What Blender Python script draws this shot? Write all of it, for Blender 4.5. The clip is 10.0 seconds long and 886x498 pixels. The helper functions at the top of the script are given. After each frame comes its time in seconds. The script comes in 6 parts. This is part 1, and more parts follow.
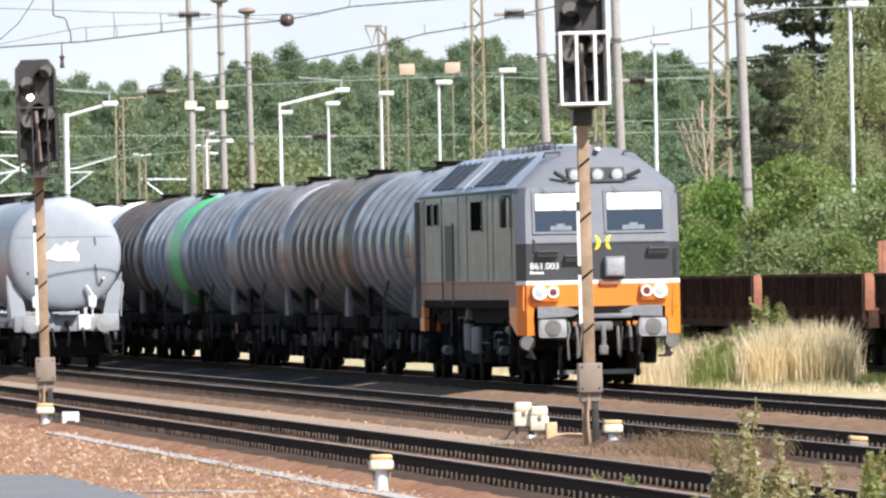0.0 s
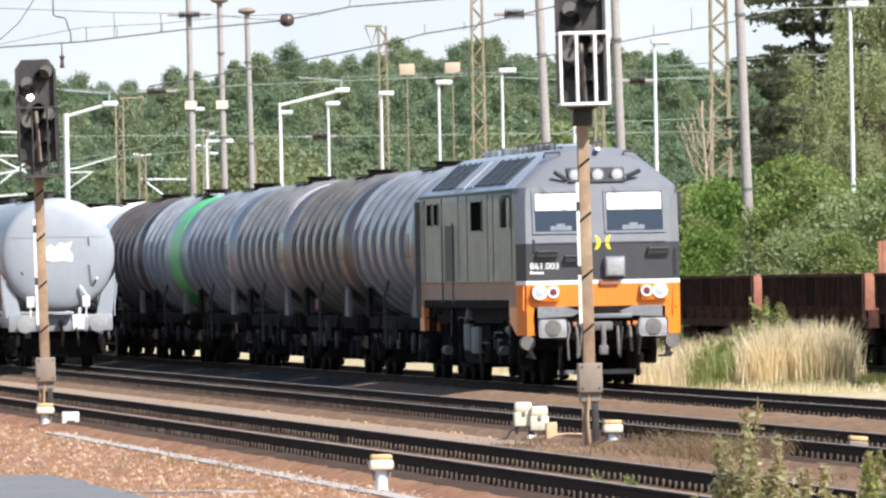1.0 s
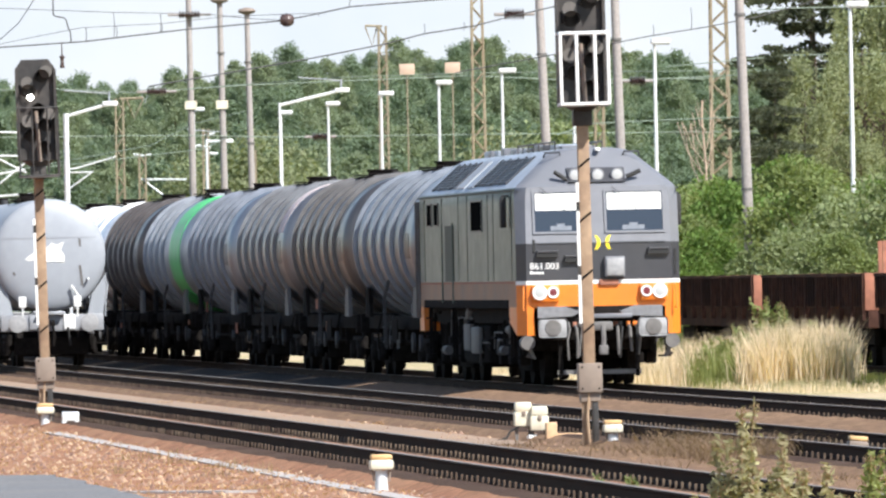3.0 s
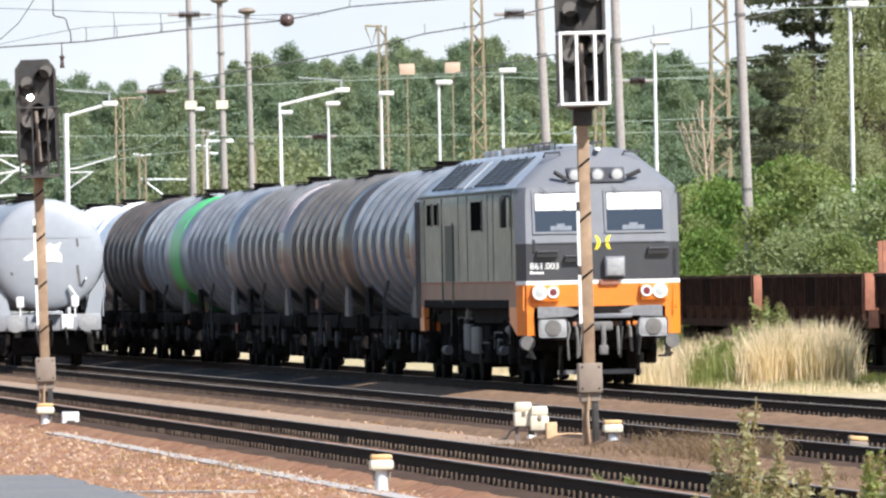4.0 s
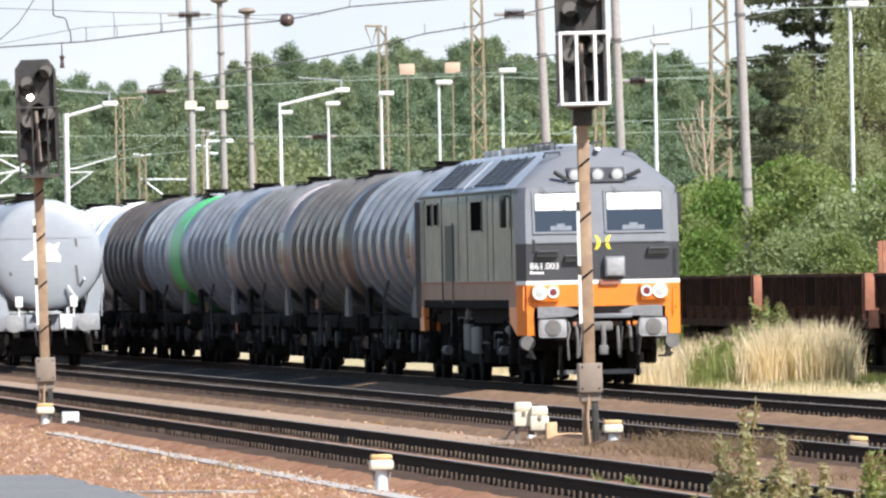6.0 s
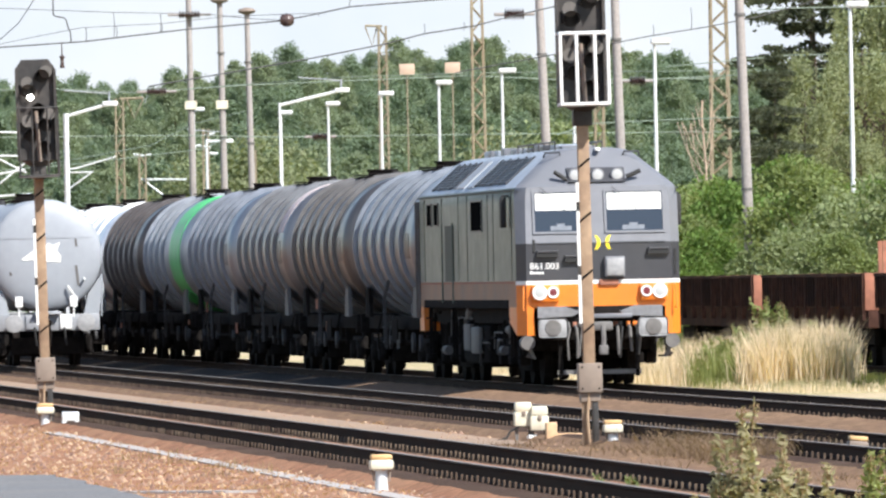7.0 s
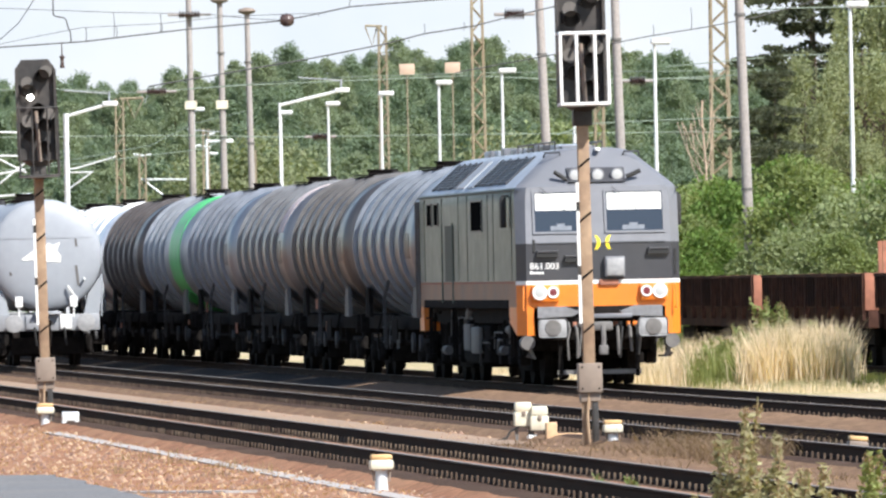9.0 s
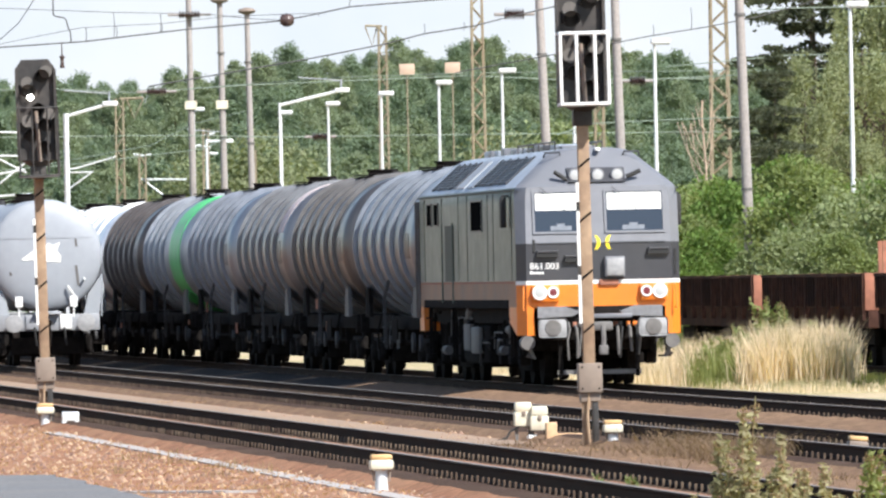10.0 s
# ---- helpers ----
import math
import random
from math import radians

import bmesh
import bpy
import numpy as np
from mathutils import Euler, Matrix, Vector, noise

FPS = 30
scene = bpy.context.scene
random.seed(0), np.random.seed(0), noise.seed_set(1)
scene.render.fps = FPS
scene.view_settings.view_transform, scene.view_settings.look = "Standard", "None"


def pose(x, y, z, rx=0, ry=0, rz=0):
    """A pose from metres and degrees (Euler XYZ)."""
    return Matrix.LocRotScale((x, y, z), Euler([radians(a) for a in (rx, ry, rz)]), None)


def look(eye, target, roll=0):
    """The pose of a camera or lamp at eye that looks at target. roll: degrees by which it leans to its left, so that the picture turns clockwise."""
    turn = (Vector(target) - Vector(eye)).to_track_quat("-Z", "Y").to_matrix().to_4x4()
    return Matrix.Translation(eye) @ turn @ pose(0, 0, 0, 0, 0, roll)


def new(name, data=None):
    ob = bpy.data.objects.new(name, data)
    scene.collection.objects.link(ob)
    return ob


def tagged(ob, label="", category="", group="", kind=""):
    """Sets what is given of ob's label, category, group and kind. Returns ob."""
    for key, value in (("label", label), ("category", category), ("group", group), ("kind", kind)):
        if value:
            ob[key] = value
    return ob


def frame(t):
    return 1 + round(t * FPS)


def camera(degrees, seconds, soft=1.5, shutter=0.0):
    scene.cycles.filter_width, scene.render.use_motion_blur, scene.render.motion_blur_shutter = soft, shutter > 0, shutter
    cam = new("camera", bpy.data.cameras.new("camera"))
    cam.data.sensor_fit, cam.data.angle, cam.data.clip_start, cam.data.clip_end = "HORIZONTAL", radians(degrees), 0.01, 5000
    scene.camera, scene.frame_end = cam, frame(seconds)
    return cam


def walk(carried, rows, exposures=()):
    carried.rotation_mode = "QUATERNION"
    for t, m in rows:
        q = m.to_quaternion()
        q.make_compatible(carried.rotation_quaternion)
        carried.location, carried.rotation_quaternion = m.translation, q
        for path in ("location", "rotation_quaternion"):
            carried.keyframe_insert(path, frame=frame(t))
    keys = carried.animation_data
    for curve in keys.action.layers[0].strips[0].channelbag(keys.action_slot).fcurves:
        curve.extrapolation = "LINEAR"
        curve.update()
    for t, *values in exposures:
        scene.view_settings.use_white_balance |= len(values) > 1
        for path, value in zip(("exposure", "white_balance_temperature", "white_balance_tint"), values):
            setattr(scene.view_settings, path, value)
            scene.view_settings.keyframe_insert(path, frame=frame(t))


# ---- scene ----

# camera: a long lens, held still
EYE = (0.0, 0.0, 1.978)
WAY = (0.08932678, 0.99599986, 0.00223735)
cam = camera(3.985, 10.0, soft=2.4)
STAND = look(EYE, tuple(e + 300 * w for e, w in zip(EYE, WAY)), -1.077)
walk(cam, [(0.0, STAND), (10.0, STAND)], exposures=[(0.0, 0.89), (10.0, 0.89)])

# world and sun: afternoon, from behind on the right
SUN_DIR = Vector((0.42, -0.58, 0.74)).normalized()
world = bpy.data.worlds.new("sky_world")
scene.world = world
world.use_nodes = True
wn = world.node_tree
sky = wn.nodes.new("ShaderNodeTexSky")
sky.sky_type = "NISHITA"
sky.sun_disc = False
sky.sun_elevation = math.asin(SUN_DIR.z)
sky.sun_rotation = math.atan2(SUN_DIR.x, SUN_DIR.y)
sky.air_density, sky.dust_density, sky.ozone_density = 1.0, 0.6, 1.0
wn.links.new(sky.outputs[0], wn.nodes["Background"].inputs[0])
wn.nodes["Background"].inputs[1].default_value = 0.095
sun = new("sun", bpy.data.lights.new("sun", "SUN"))
sun.data.energy, sun.data.angle, sun.data.color = 4.6, radians(0.5), (1.0, 0.975, 0.935)
sun.matrix_world = look(tuple(SUN_DIR * 50), (0, 0, 0))


# ---- materials ----
def mat(name, col, rough=0.7, metal=0.0, var=0.25, scale=3.0, dirt=None, dirt_amount=0.35, dirt_scale=0.8, bump=0.0,
        per_piece=0.0, coat=0.0, stretch=(1, 1, 1), island=0.0, spec=0.5):
    """Colour with fine grain and broad stains."""
    m = bpy.data.materials.new(name)
    m.use_nodes = True
    nt = m.node_tree
    b = nt.nodes["Principled BSDF"]
    b.inputs["Roughness"].default_value = rough
    b.inputs["Metallic"].default_value = metal
    b.inputs["Coat Weight"].default_value = coat
    b.inputs["Specular IOR Level"].default_value = spec
    tc = nt.nodes.new("ShaderNodeTexCoord")
    mp = nt.nodes.new("ShaderNodeMapping")
    mp.inputs["Scale"].default_value = stretch
    nt.links.new(tc.outputs["Object"], mp.inputs[0])

    def noisy(sc, detail):
        n = nt.nodes.new("ShaderNodeTexNoise")
        n.inputs["Scale"].default_value, n.inputs["Detail"].default_value = sc, detail
        nt.links.new(mp.outputs[0], n.inputs["Vector"])
        return n

    def mix(kind, fac, a, c):
        x = nt.nodes.new("ShaderNodeMix")
        x.data_type, x.blend_type = "RGBA", kind
        if isinstance(fac, float):
            x.inputs[0].default_value = fac
        else:
            nt.links.new(fac, x.inputs[0])
        for sock, v in ((x.inputs[6], a), (x.inputs[7], c)):
            if isinstance(v, tuple):
                sock.default_value = (*v, 1)
            else:
                nt.links.new(v, sock)
        return x.outputs[2]

    def ramp(src, lo, hi, c0=0.0, c1=1.0):
        r = nt.nodes.new("ShaderNodeMapRange")
        for i, v in enumerate((lo, hi, c0, c1)):
            r.inputs[i + 1].default_value = v
        nt.links.new(src, r.inputs[0])
        return r.outputs[0]

    fine, broad = noisy(scale * 6, 6), noisy(dirt_scale, 4)
    dark, light = tuple(c * (1 - var) for c in col), tuple(min(1, c * (1 + var)) for c in col)
    out = mix("MIX", ramp(fine.outputs[0], 0.3, 0.7), dark, light)
    if dirt:
        out = mix("MIX", ramp(broad.outputs[0], 0.42, 0.68, 0.0, dirt_amount), out, dirt)
    if per_piece or island:
        if island:
            gi = nt.nodes.new("ShaderNodeNewGeometry").outputs["Random Per Island"]
            amount = island
        else:
            gi = nt.nodes.new("ShaderNodeObjectInfo").outputs["Random"]
            amount = per_piece
        hsv = nt.nodes.new("ShaderNodeHueSaturation")
        nt.links.new(ramp(gi, 0, 1, 1 - amount, 1 + amount), hsv.inputs["Value"])
        nt.links.new(ramp(gi, 0, 1, 0.5 - amount * 0.04, 0.5 + amount * 0.04), hsv.inputs["Hue"])
        nt.links.new(out, hsv.inputs["Color"])
        out = hsv.outputs[0]
    nt.links.new(out, b.inputs["Base Color"])
    nt.links.new(ramp(fine.outputs[0], 0.2, 0.8, max(0.02, rough - 0.1), min(1, rough + 0.1)), b.inputs["Roughness"])
    if bump:
        bp = nt.nodes.new("ShaderNodeBump")
        bp.inputs["Strength"].default_value, bp.inputs["Distance"].default_value = 0.6, bump
        nt.links.new(fine.outputs[0], bp.inputs["Height"])
        nt.links.new(bp.outputs[0], b.inputs["Normal"])
    return m


def glow(name, col, strength):
    m = bpy.data.materials.new(name)
    m.use_nodes = True
    b = m.node_tree.nodes["Principled BSDF"]
    b.inputs["Base Color"].default_value = (*col, 1)
    b.inputs["Emission Color"].default_value = (*col, 1)
    b.inputs["Emission Strength"].default_value = strength
    return m


def leafy(name, col, var=0.35):
    m = mat(name, col, 0.6, spec=0.2, island=var, var=0.2, scale=0.4, dirt=tuple(c * 0.6 for c in col), dirt_scale=0.45, dirt_amount=0.75)
    b = m.node_tree.nodes["Principled BSDF"]
    tr = m.node_tree.nodes.new("ShaderNodeBsdfTranslucent")
    tr.inputs[0].default_value = (min(1, col[0] * 1.5), min(1, col[1] * 1.5), col[2] * 0.8, 1)
    add = m.node_tree.nodes.new("ShaderNodeMixShader")
    add.inputs[0].default_value = 0.4
    m.node_tree.links.new(b.outputs[0], add.inputs[1])
    m.node_tree.links.new(tr.outputs[0], add.inputs[2])
    m.node_tree.links.new(add.outputs[0], m.node_tree.nodes["Material Output"].inputs[0])
    return m


M_GRAVEL = mat("brown_gravel", (0.25, 0.127, 0.078), 0.95, var=0.6, scale=0.9, dirt=(0.315, 0.182, 0.112), dirt_scale=0.4, dirt_amount=0.7, bump=0.03, spec=0.05)
M_PATH = mat("pale_sand_path", (0.29, 0.215, 0.162), 0.95, var=0.2, scale=1.0, dirt=(0.36, 0.25, 0.17), dirt_scale=0.15, dirt_amount=0.5, bump=0.02, spec=0.05)
M_BALLAST = mat("dark_ballast", (0.20, 0.125, 0.085), 0.95, var=0.5, scale=2.2, dirt=(0.1, 0.065, 0.05), dirt_scale=0.3, bump=0.04, spec=0.05)
M_BLACKBED = mat("black_ballast", (0.062, 0.04, 0.031), 0.95, var=0.5, scale=2.2, dirt=(0.13, 0.09, 0.065), dirt_scale=0.3, bump=0.04, spec=0.05)
M_SHADEFINES = mat("shade_black_fines", (0.03, 0.026, 0.024), 0.95, var=0.5, scale=2, dirt=(0.045, 0.036, 0.03), dirt_scale=0.4, bump=0.03, spec=0.05)
M_FIELD = mat("dry_grass_ground", (0.46, 0.37, 0.25), 0.95, var=0.25, scale=0.8, dirt=(0.25, 0.25, 0.10), dirt_scale=0.12, dirt_amount=0.7, bump=0.03, spec=0.05)
M_MEADOW = mat("rough_meadow", (0.085, 0.105, 0.05), 0.95, var=0.3, scale=0.6, dirt=(0.14, 0.13, 0.07), dirt_scale=0.1, bump=0.03, spec=0.05)
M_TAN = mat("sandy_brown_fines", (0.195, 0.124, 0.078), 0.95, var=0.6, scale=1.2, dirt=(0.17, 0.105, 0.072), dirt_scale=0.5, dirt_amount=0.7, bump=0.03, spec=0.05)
M_CLIP = mat("rusty_rail_clip", (0.115, 0.08, 0.06), 0.85, var=0.3, scale=3, island=0.3, spec=0.1)
M_ASPHALT = mat("grey_asphalt", (0.16, 0.162, 0.168), 0.9, var=0.3, scale=3, dirt=(0.22, 0.2, 0.185), dirt_scale=0.5, bump=0.01, spec=0.1)
M_RAIL = mat("rusty_rail", (0.034, 0.019, 0.013), 0.9, 0.0, var=0.3, scale=2, dirt=(0.06, 0.032, 0.022), dirt_scale=0.5, spec=0.1)
M_RAILHEAD = mat("worn_steel", (0.2, 0.17, 0.15), 0.6, 0.1, var=0.15, scale=2)
M_SLEEPER = mat("weathered_sleeper", (0.08, 0.055, 0.042), 0.9, var=0.3, scale=2, island=0.3, bump=0.01, spec=0.05)
M_CONCRETE = mat("weathered_concrete", (0.32, 0.29, 0.275), 0.9, var=0.15, scale=2, dirt=(0.24, 0.21, 0.195), dirt_scale=0.6, bump=0.01)
M_DUCT = mat("sun_bleached_concrete", (0.38, 0.355, 0.34), 0.9, var=0.12, scale=2, dirt=(0.36, 0.3, 0.26), dirt_scale=0.7, spec=0.1)
M_LATTICE = mat("ochre_painted_steel", (0.27, 0.225, 0.15), 0.7, 0.1, var=0.2, scale=1, dirt=(0.2, 0.13, 0.07), dirt_scale=0.8)
M_GALV = mat("galvanised_steel", (0.66, 0.68, 0.69), 0.5, 0.15, var=0.08, scale=1, dirt=(0.5, 0.5, 0.5), dirt_scale=0.5)
M_GALVDULL = mat("dull_grey_steel", (0.36, 0.38, 0.41), 0.5, 0.1, var=0.08, scale=1, dirt=(0.28, 0.28, 0.29), dirt_scale=0.8)
M_BUFFER = mat("dusty_buffer_steel", (0.32, 0.32, 0.325), 0.6, 0.1, var=0.15, scale=2, dirt=(0.15, 0.14, 0.13), dirt_scale=4)
M_BEAM = mat("dull_beam_grey", (0.2, 0.2, 0.21), 0.65, 0.0, var=0.2, scale=2, dirt=(0.12, 0.11, 0.1), dirt_scale=3)
M_WIRE = mat("dark_wire", (0.09, 0.09, 0.09), 0.6, 0.4, var=0.1)
M_WIREPALE = mat("green_copper_wire", (0.2, 0.25, 0.2), 0.6, 0.2, var=0.1)
M_INSUL = mat("brown_porcelain", (0.075, 0.05, 0.045), 0.25, var=0.1)
M_MAST = mat("tan_rusty_mast_paint", (0.34, 0.235, 0.15), 0.75, 0.0, var=0.2, scale=1.5, dirt=(0.16, 0.09, 0.06), dirt_scale=2.5, dirt_amount=0.6)
M_SIGNAL = mat("sooty_black_paint", (0.03, 0.028, 0.027), 0.55, 0.0, var=0.3, scale=1.5, dirt=(0.085, 0.07, 0.06), dirt_scale=3, dirt_amount=0.6)
M_BOXTAN = mat("dusty_grey_brown_box", (0.23, 0.18, 0.145), 0.7, 0.0, var=0.12, scale=1, dirt=(0.15, 0.11, 0.08), dirt_scale=2)
M_WHITE = mat("white_paint", (0.82, 0.82, 0.8), 0.5, var=0.05, scale=1, dirt=(0.6, 0.57, 0.52), dirt_scale=1.5)
M_CREAM = mat("cream_enamel", (0.66, 0.62, 0.49), 0.45, var=0.06, scale=2, dirt=(0.5, 0.4, 0.28), dirt_scale=4, dirt_amount=0.5)
M_CAPTAN = mat("ochre_top_paint", (0.6, 0.38, 0.17), 0.6, var=0.1, scale=2, dirt=(0.5, 0.3, 0.15), dirt_scale=4)
M_WOOD = mat("pale_timber", (0.58, 0.38, 0.22), 0.8, var=0.15, scale=2, stretch=(1, 6, 1))
M_RUBBER = mat("black_rubber", (0.02, 0.02, 0.02), 0.7, var=0.15)
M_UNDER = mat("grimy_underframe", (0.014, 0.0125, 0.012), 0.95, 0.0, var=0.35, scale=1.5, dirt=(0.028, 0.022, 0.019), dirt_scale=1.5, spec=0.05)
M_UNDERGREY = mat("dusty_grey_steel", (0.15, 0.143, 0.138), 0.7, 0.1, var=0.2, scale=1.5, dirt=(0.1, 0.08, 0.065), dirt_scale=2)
M_OLIVE = mat("olive_grey_paint", (0.118, 0.148, 0.12), 0.42, var=0.05, scale=0.6, dirt=(0.18, 0.2, 0.178), dirt_scale=0.9, dirt_amount=0.6, stretch=(1, 0.45, 0.8), spec=0.35)
M_OLIVEDARK = mat("olive_seam_shadow", (0.055, 0.07, 0.057), 0.6, var=0.1, spec=0.2)
M_LGREY = mat("mid_grey_paint", (0.172, 0.178, 0.198), 0.42, var=0.06, scale=1, dirt=(0.185, 0.185, 0.19), dirt_scale=0.9)
M_DGREY = mat("anthracite_paint", (0.048, 0.049, 0.056), 0.42, var=0.08, scale=1, dirt=(0.065, 0.062, 0.06), dirt_scale=0.9)
M_ROOF = mat("grey_blue_roof_paint", (0.33, 0.38, 0.45), 0.45, var=0.08, scale=1, dirt=(0.18, 0.18, 0.18), dirt_scale=0.6, dirt_amount=0.5)
M_GRILLE = mat("dark_grille", (0.035, 0.035, 0.038), 0.6, 0.2, var=0.2)
M_ORANGE = mat("signal_orange_paint", (0.78, 0.21, 0.022), 0.42, var=0.06, scale=1, dirt=(0.55, 0.16, 0.03), dirt_scale=1.4, dirt_amount=0.4)
M_SHADEORANGE = mat("shaded_orange_paint", (0.30, 0.15, 0.085), 0.6, var=0.12, scale=1, dirt=(0.15, 0.12, 0.1), dirt_scale=0.6, dirt_amount=0.6)
M_YELLOW = mat("yellow_paint", (0.85, 0.66, 0.03), 0.5, var=0.04)
M_LAMPGLASS = mat("clear_lamp_glass", (0.45, 0.46, 0.46), 0.12, var=0.03, coat=0.5)
M_REDGLASS = mat("red_lamp_glass", (0.16, 0.025, 0.03), 0.2, var=0.1, coat=0.6)
M_GLASS = mat("dark_cab_glass", (0.03, 0.04, 0.055), 0.08, var=0.02, coat=0.5)
M_SIDEGLASS = mat("dull_side_glass", (0.008, 0.009, 0.009), 0.7, var=0.2, spec=0.0)
M_DISC = mat("dusty_grey_disc", (0.12, 0.11, 0.1), 0.7, var=0.15)
M_BLIND = mat("white_sun_blind", (0.85, 0.84, 0.8), 0.7, var=0.04)
M_DESK = mat("pale_grey_desk", (0.16, 0.18, 0.21), 0.6, var=0.15, scale=2)
M_RUSTSHADE = mat("rusty_wagon_shaded", (0.065, 0.032, 0.024), 0.85, var=0.4, scale=0.8, dirt=(0.022, 0.015, 0.013), dirt_scale=0.9, dirt_amount=0.8, bump=0.01, spec=0.1)
M_RUSTLIT = mat("light_red_oxide", (0.36, 0.15, 0.095), 0.85, var=0.25, scale=1, dirt=(0.2, 0.08, 0.05), dirt_scale=1.5)
M_SIGNLIT = glow("signal_lamp_white", (1.0, 0.97, 0.9), 6.0)
M_BARK = mat("grey_brown_bark", (0.12, 0.09, 0.065), 0.9, var=0.3, scale=2, stretch=(1, 1, 0.3), bump=0.02)
M_DEADWOOD = mat("bleached_dead_wood", (0.42, 0.32, 0.24), 0.9, var=0.2)
# distance haze is mixed into these two leaf colours: paler, greyer
L_FORESTHAZE = leafy("forest_leaf_hazed", (0.185, 0.24, 0.165), 0.08)
L_FORESTHAZE2 = leafy("forest_leaf_pale_hazed", (0.235, 0.28, 0.185), 0.08)
L_BUSH = leafy("bush_leaf", (0.2, 0.24, 0.095))
L_BUSH2 = leafy("bush_leaf_grey", (0.26, 0.3, 0.16))
L_BUSH3 = leafy("bush_leaf_dark", (0.145, 0.22, 0.06))
L_SPRUCE = leafy("spruce_needle", (0.095, 0.108, 0.072))
L_BIRCH = leafy("birch_leaf", (0.25, 0.275, 0.16))
L_STRAW = leafy("straw_blade", (0.68, 0.57, 0.44), 0.25)
L_LITTER = leafy("withered_litter", (0.44, 0.28, 0.165), 0.35)
L_GREEN = leafy("green_blade", (0.24, 0.27, 0.1), 0.3)
L_WEED = leafy("weed_leaf", (0.35, 0.32, 0.19), 0.35)
L_TANGLE = leafy("withered_stalk", (0.22, 0.15, 0.105), 0.35)
L_SEED = leafy("seed_head", (0.34, 0.24, 0.15), 0.3)


# ---- building helpers ----
def mesh_of(bm, name, *mats, sharp=35):
    me = bpy.data.meshes.new(name)
    bm.normal_update()
    bm.to_mesh(me)
    bm.free()
    for m in mats:
        me.materials.append(m)
    me.polygons.foreach_set("use_smooth", [True] * len(me.polygons))
    me.set_sharp_from_angle(angle=radians(sharp))
    return me


def part(name, bm, material, parent, label=""):
    mats = material if isinstance(material, tuple) else (material,)
    ob = new(name, bm if isinstance(bm, bpy.types.Mesh) else mesh_of(bm, name, *mats))
    ob.parent = parent
    return tagged(ob, label)


def thing(name, m, label, category, group="", kind=""):
    e = new(name)
    e.matrix_basis = m
    e.empty_display_size = 0.3
    return tagged(e, label, category, group, kind)


def box(bm, x0, x1, y0, y1, z0, z1, bevel=0.0):
    r = bmesh.ops.create_cube(bm, size=1, matrix=Matrix.Translation(((x0 + x1) / 2, (y0 + y1) / 2, (z0 + z1) / 2)) @ Matrix.Diagonal((x1 - x0, y1 - y0, z1 - z0, 1)))
    if bevel:
        es = list({e for v in r["verts"] for e in v.link_edges})
        bmesh.ops.bevel(bm, geom=es, offset=bevel, segments=2, affect="EDGES", profile=0.5)
    return bm


def rod(bm, a, b, r, r2=None, seg=8, caps=True):
    a, b = Vector(a), Vector(b)
    d = b - a
    m = Matrix.Translation((a + b) / 2) @ d.to_track_quat("Z", "Y").to_matrix().to_4x4()
    bmesh.ops.create_cone(bm, cap_ends=caps, segments=seg, radius1=r, radius2=r if r2 is None else r2, depth=d.length, matrix=m)
    return bm


def lathe(bm, profile, axis="Y", seg=24, centre=(0, 0, 0)):
    """Turns (along, radius) pairs round an axis."""
    rings = []
    c = Vector(centre)
    for along, r in profile:
        ring = []
        for i in range(seg):
            a = 2 * math.pi * i / seg
            u, v = max(r, 1e-4) * math.cos(a), max(r, 1e-4) * math.sin(a)
            p = {"Y": (u, along, v), "Z": (u, v, along), "X": (along, u, v)}[axis]
            ring.append(bm.verts.new(c + Vector(p)))
        rings.append(ring)
    for a, b in zip(rings, rings[1:]):
        for i in range(seg):
            bm.faces.new((a[i], a[(i + 1) % seg], b[(i + 1) % seg], b[i]))
    bm.faces.new(rings[0])
    bm.faces.new(rings[-1])
    bmesh.ops.recalc_face_normals(bm, faces=bm.faces)
    return bm


def tube(bm, pts, r, seg=6):
    """One bent round bar through the points."""
    pts = [Vector(p) for p in pts]
    rings = []
    for i, p in enumerate(pts):
        d = (pts[min(i + 1, len(pts) - 1)] - pts[max(i - 1, 0)]).normalized()
        u = d.orthogonal() if i == 0 else (u - d * u.dot(d))
        u.normalize()
        v = d.cross(u)
        rings.append([bm.verts.new(p + (u * math.cos(2 * math.pi * k / seg) + v * math.sin(2 * math.pi * k / seg)) * r) for k in range(seg)])
    fs = []
    for a, b in zip(rings, rings[1:]):
        for k in range(seg):
            fs.append(bm.faces.new((a[k], a[(k + 1) % seg], b[(k + 1) % seg], b[k])))
    fs += [bm.faces.new(rings[0]), bm.faces.new(rings[-1])]
    bmesh.ops.recalc_face_normals(bm, faces=fs)
    return bm


def B():
    return bmesh.new()


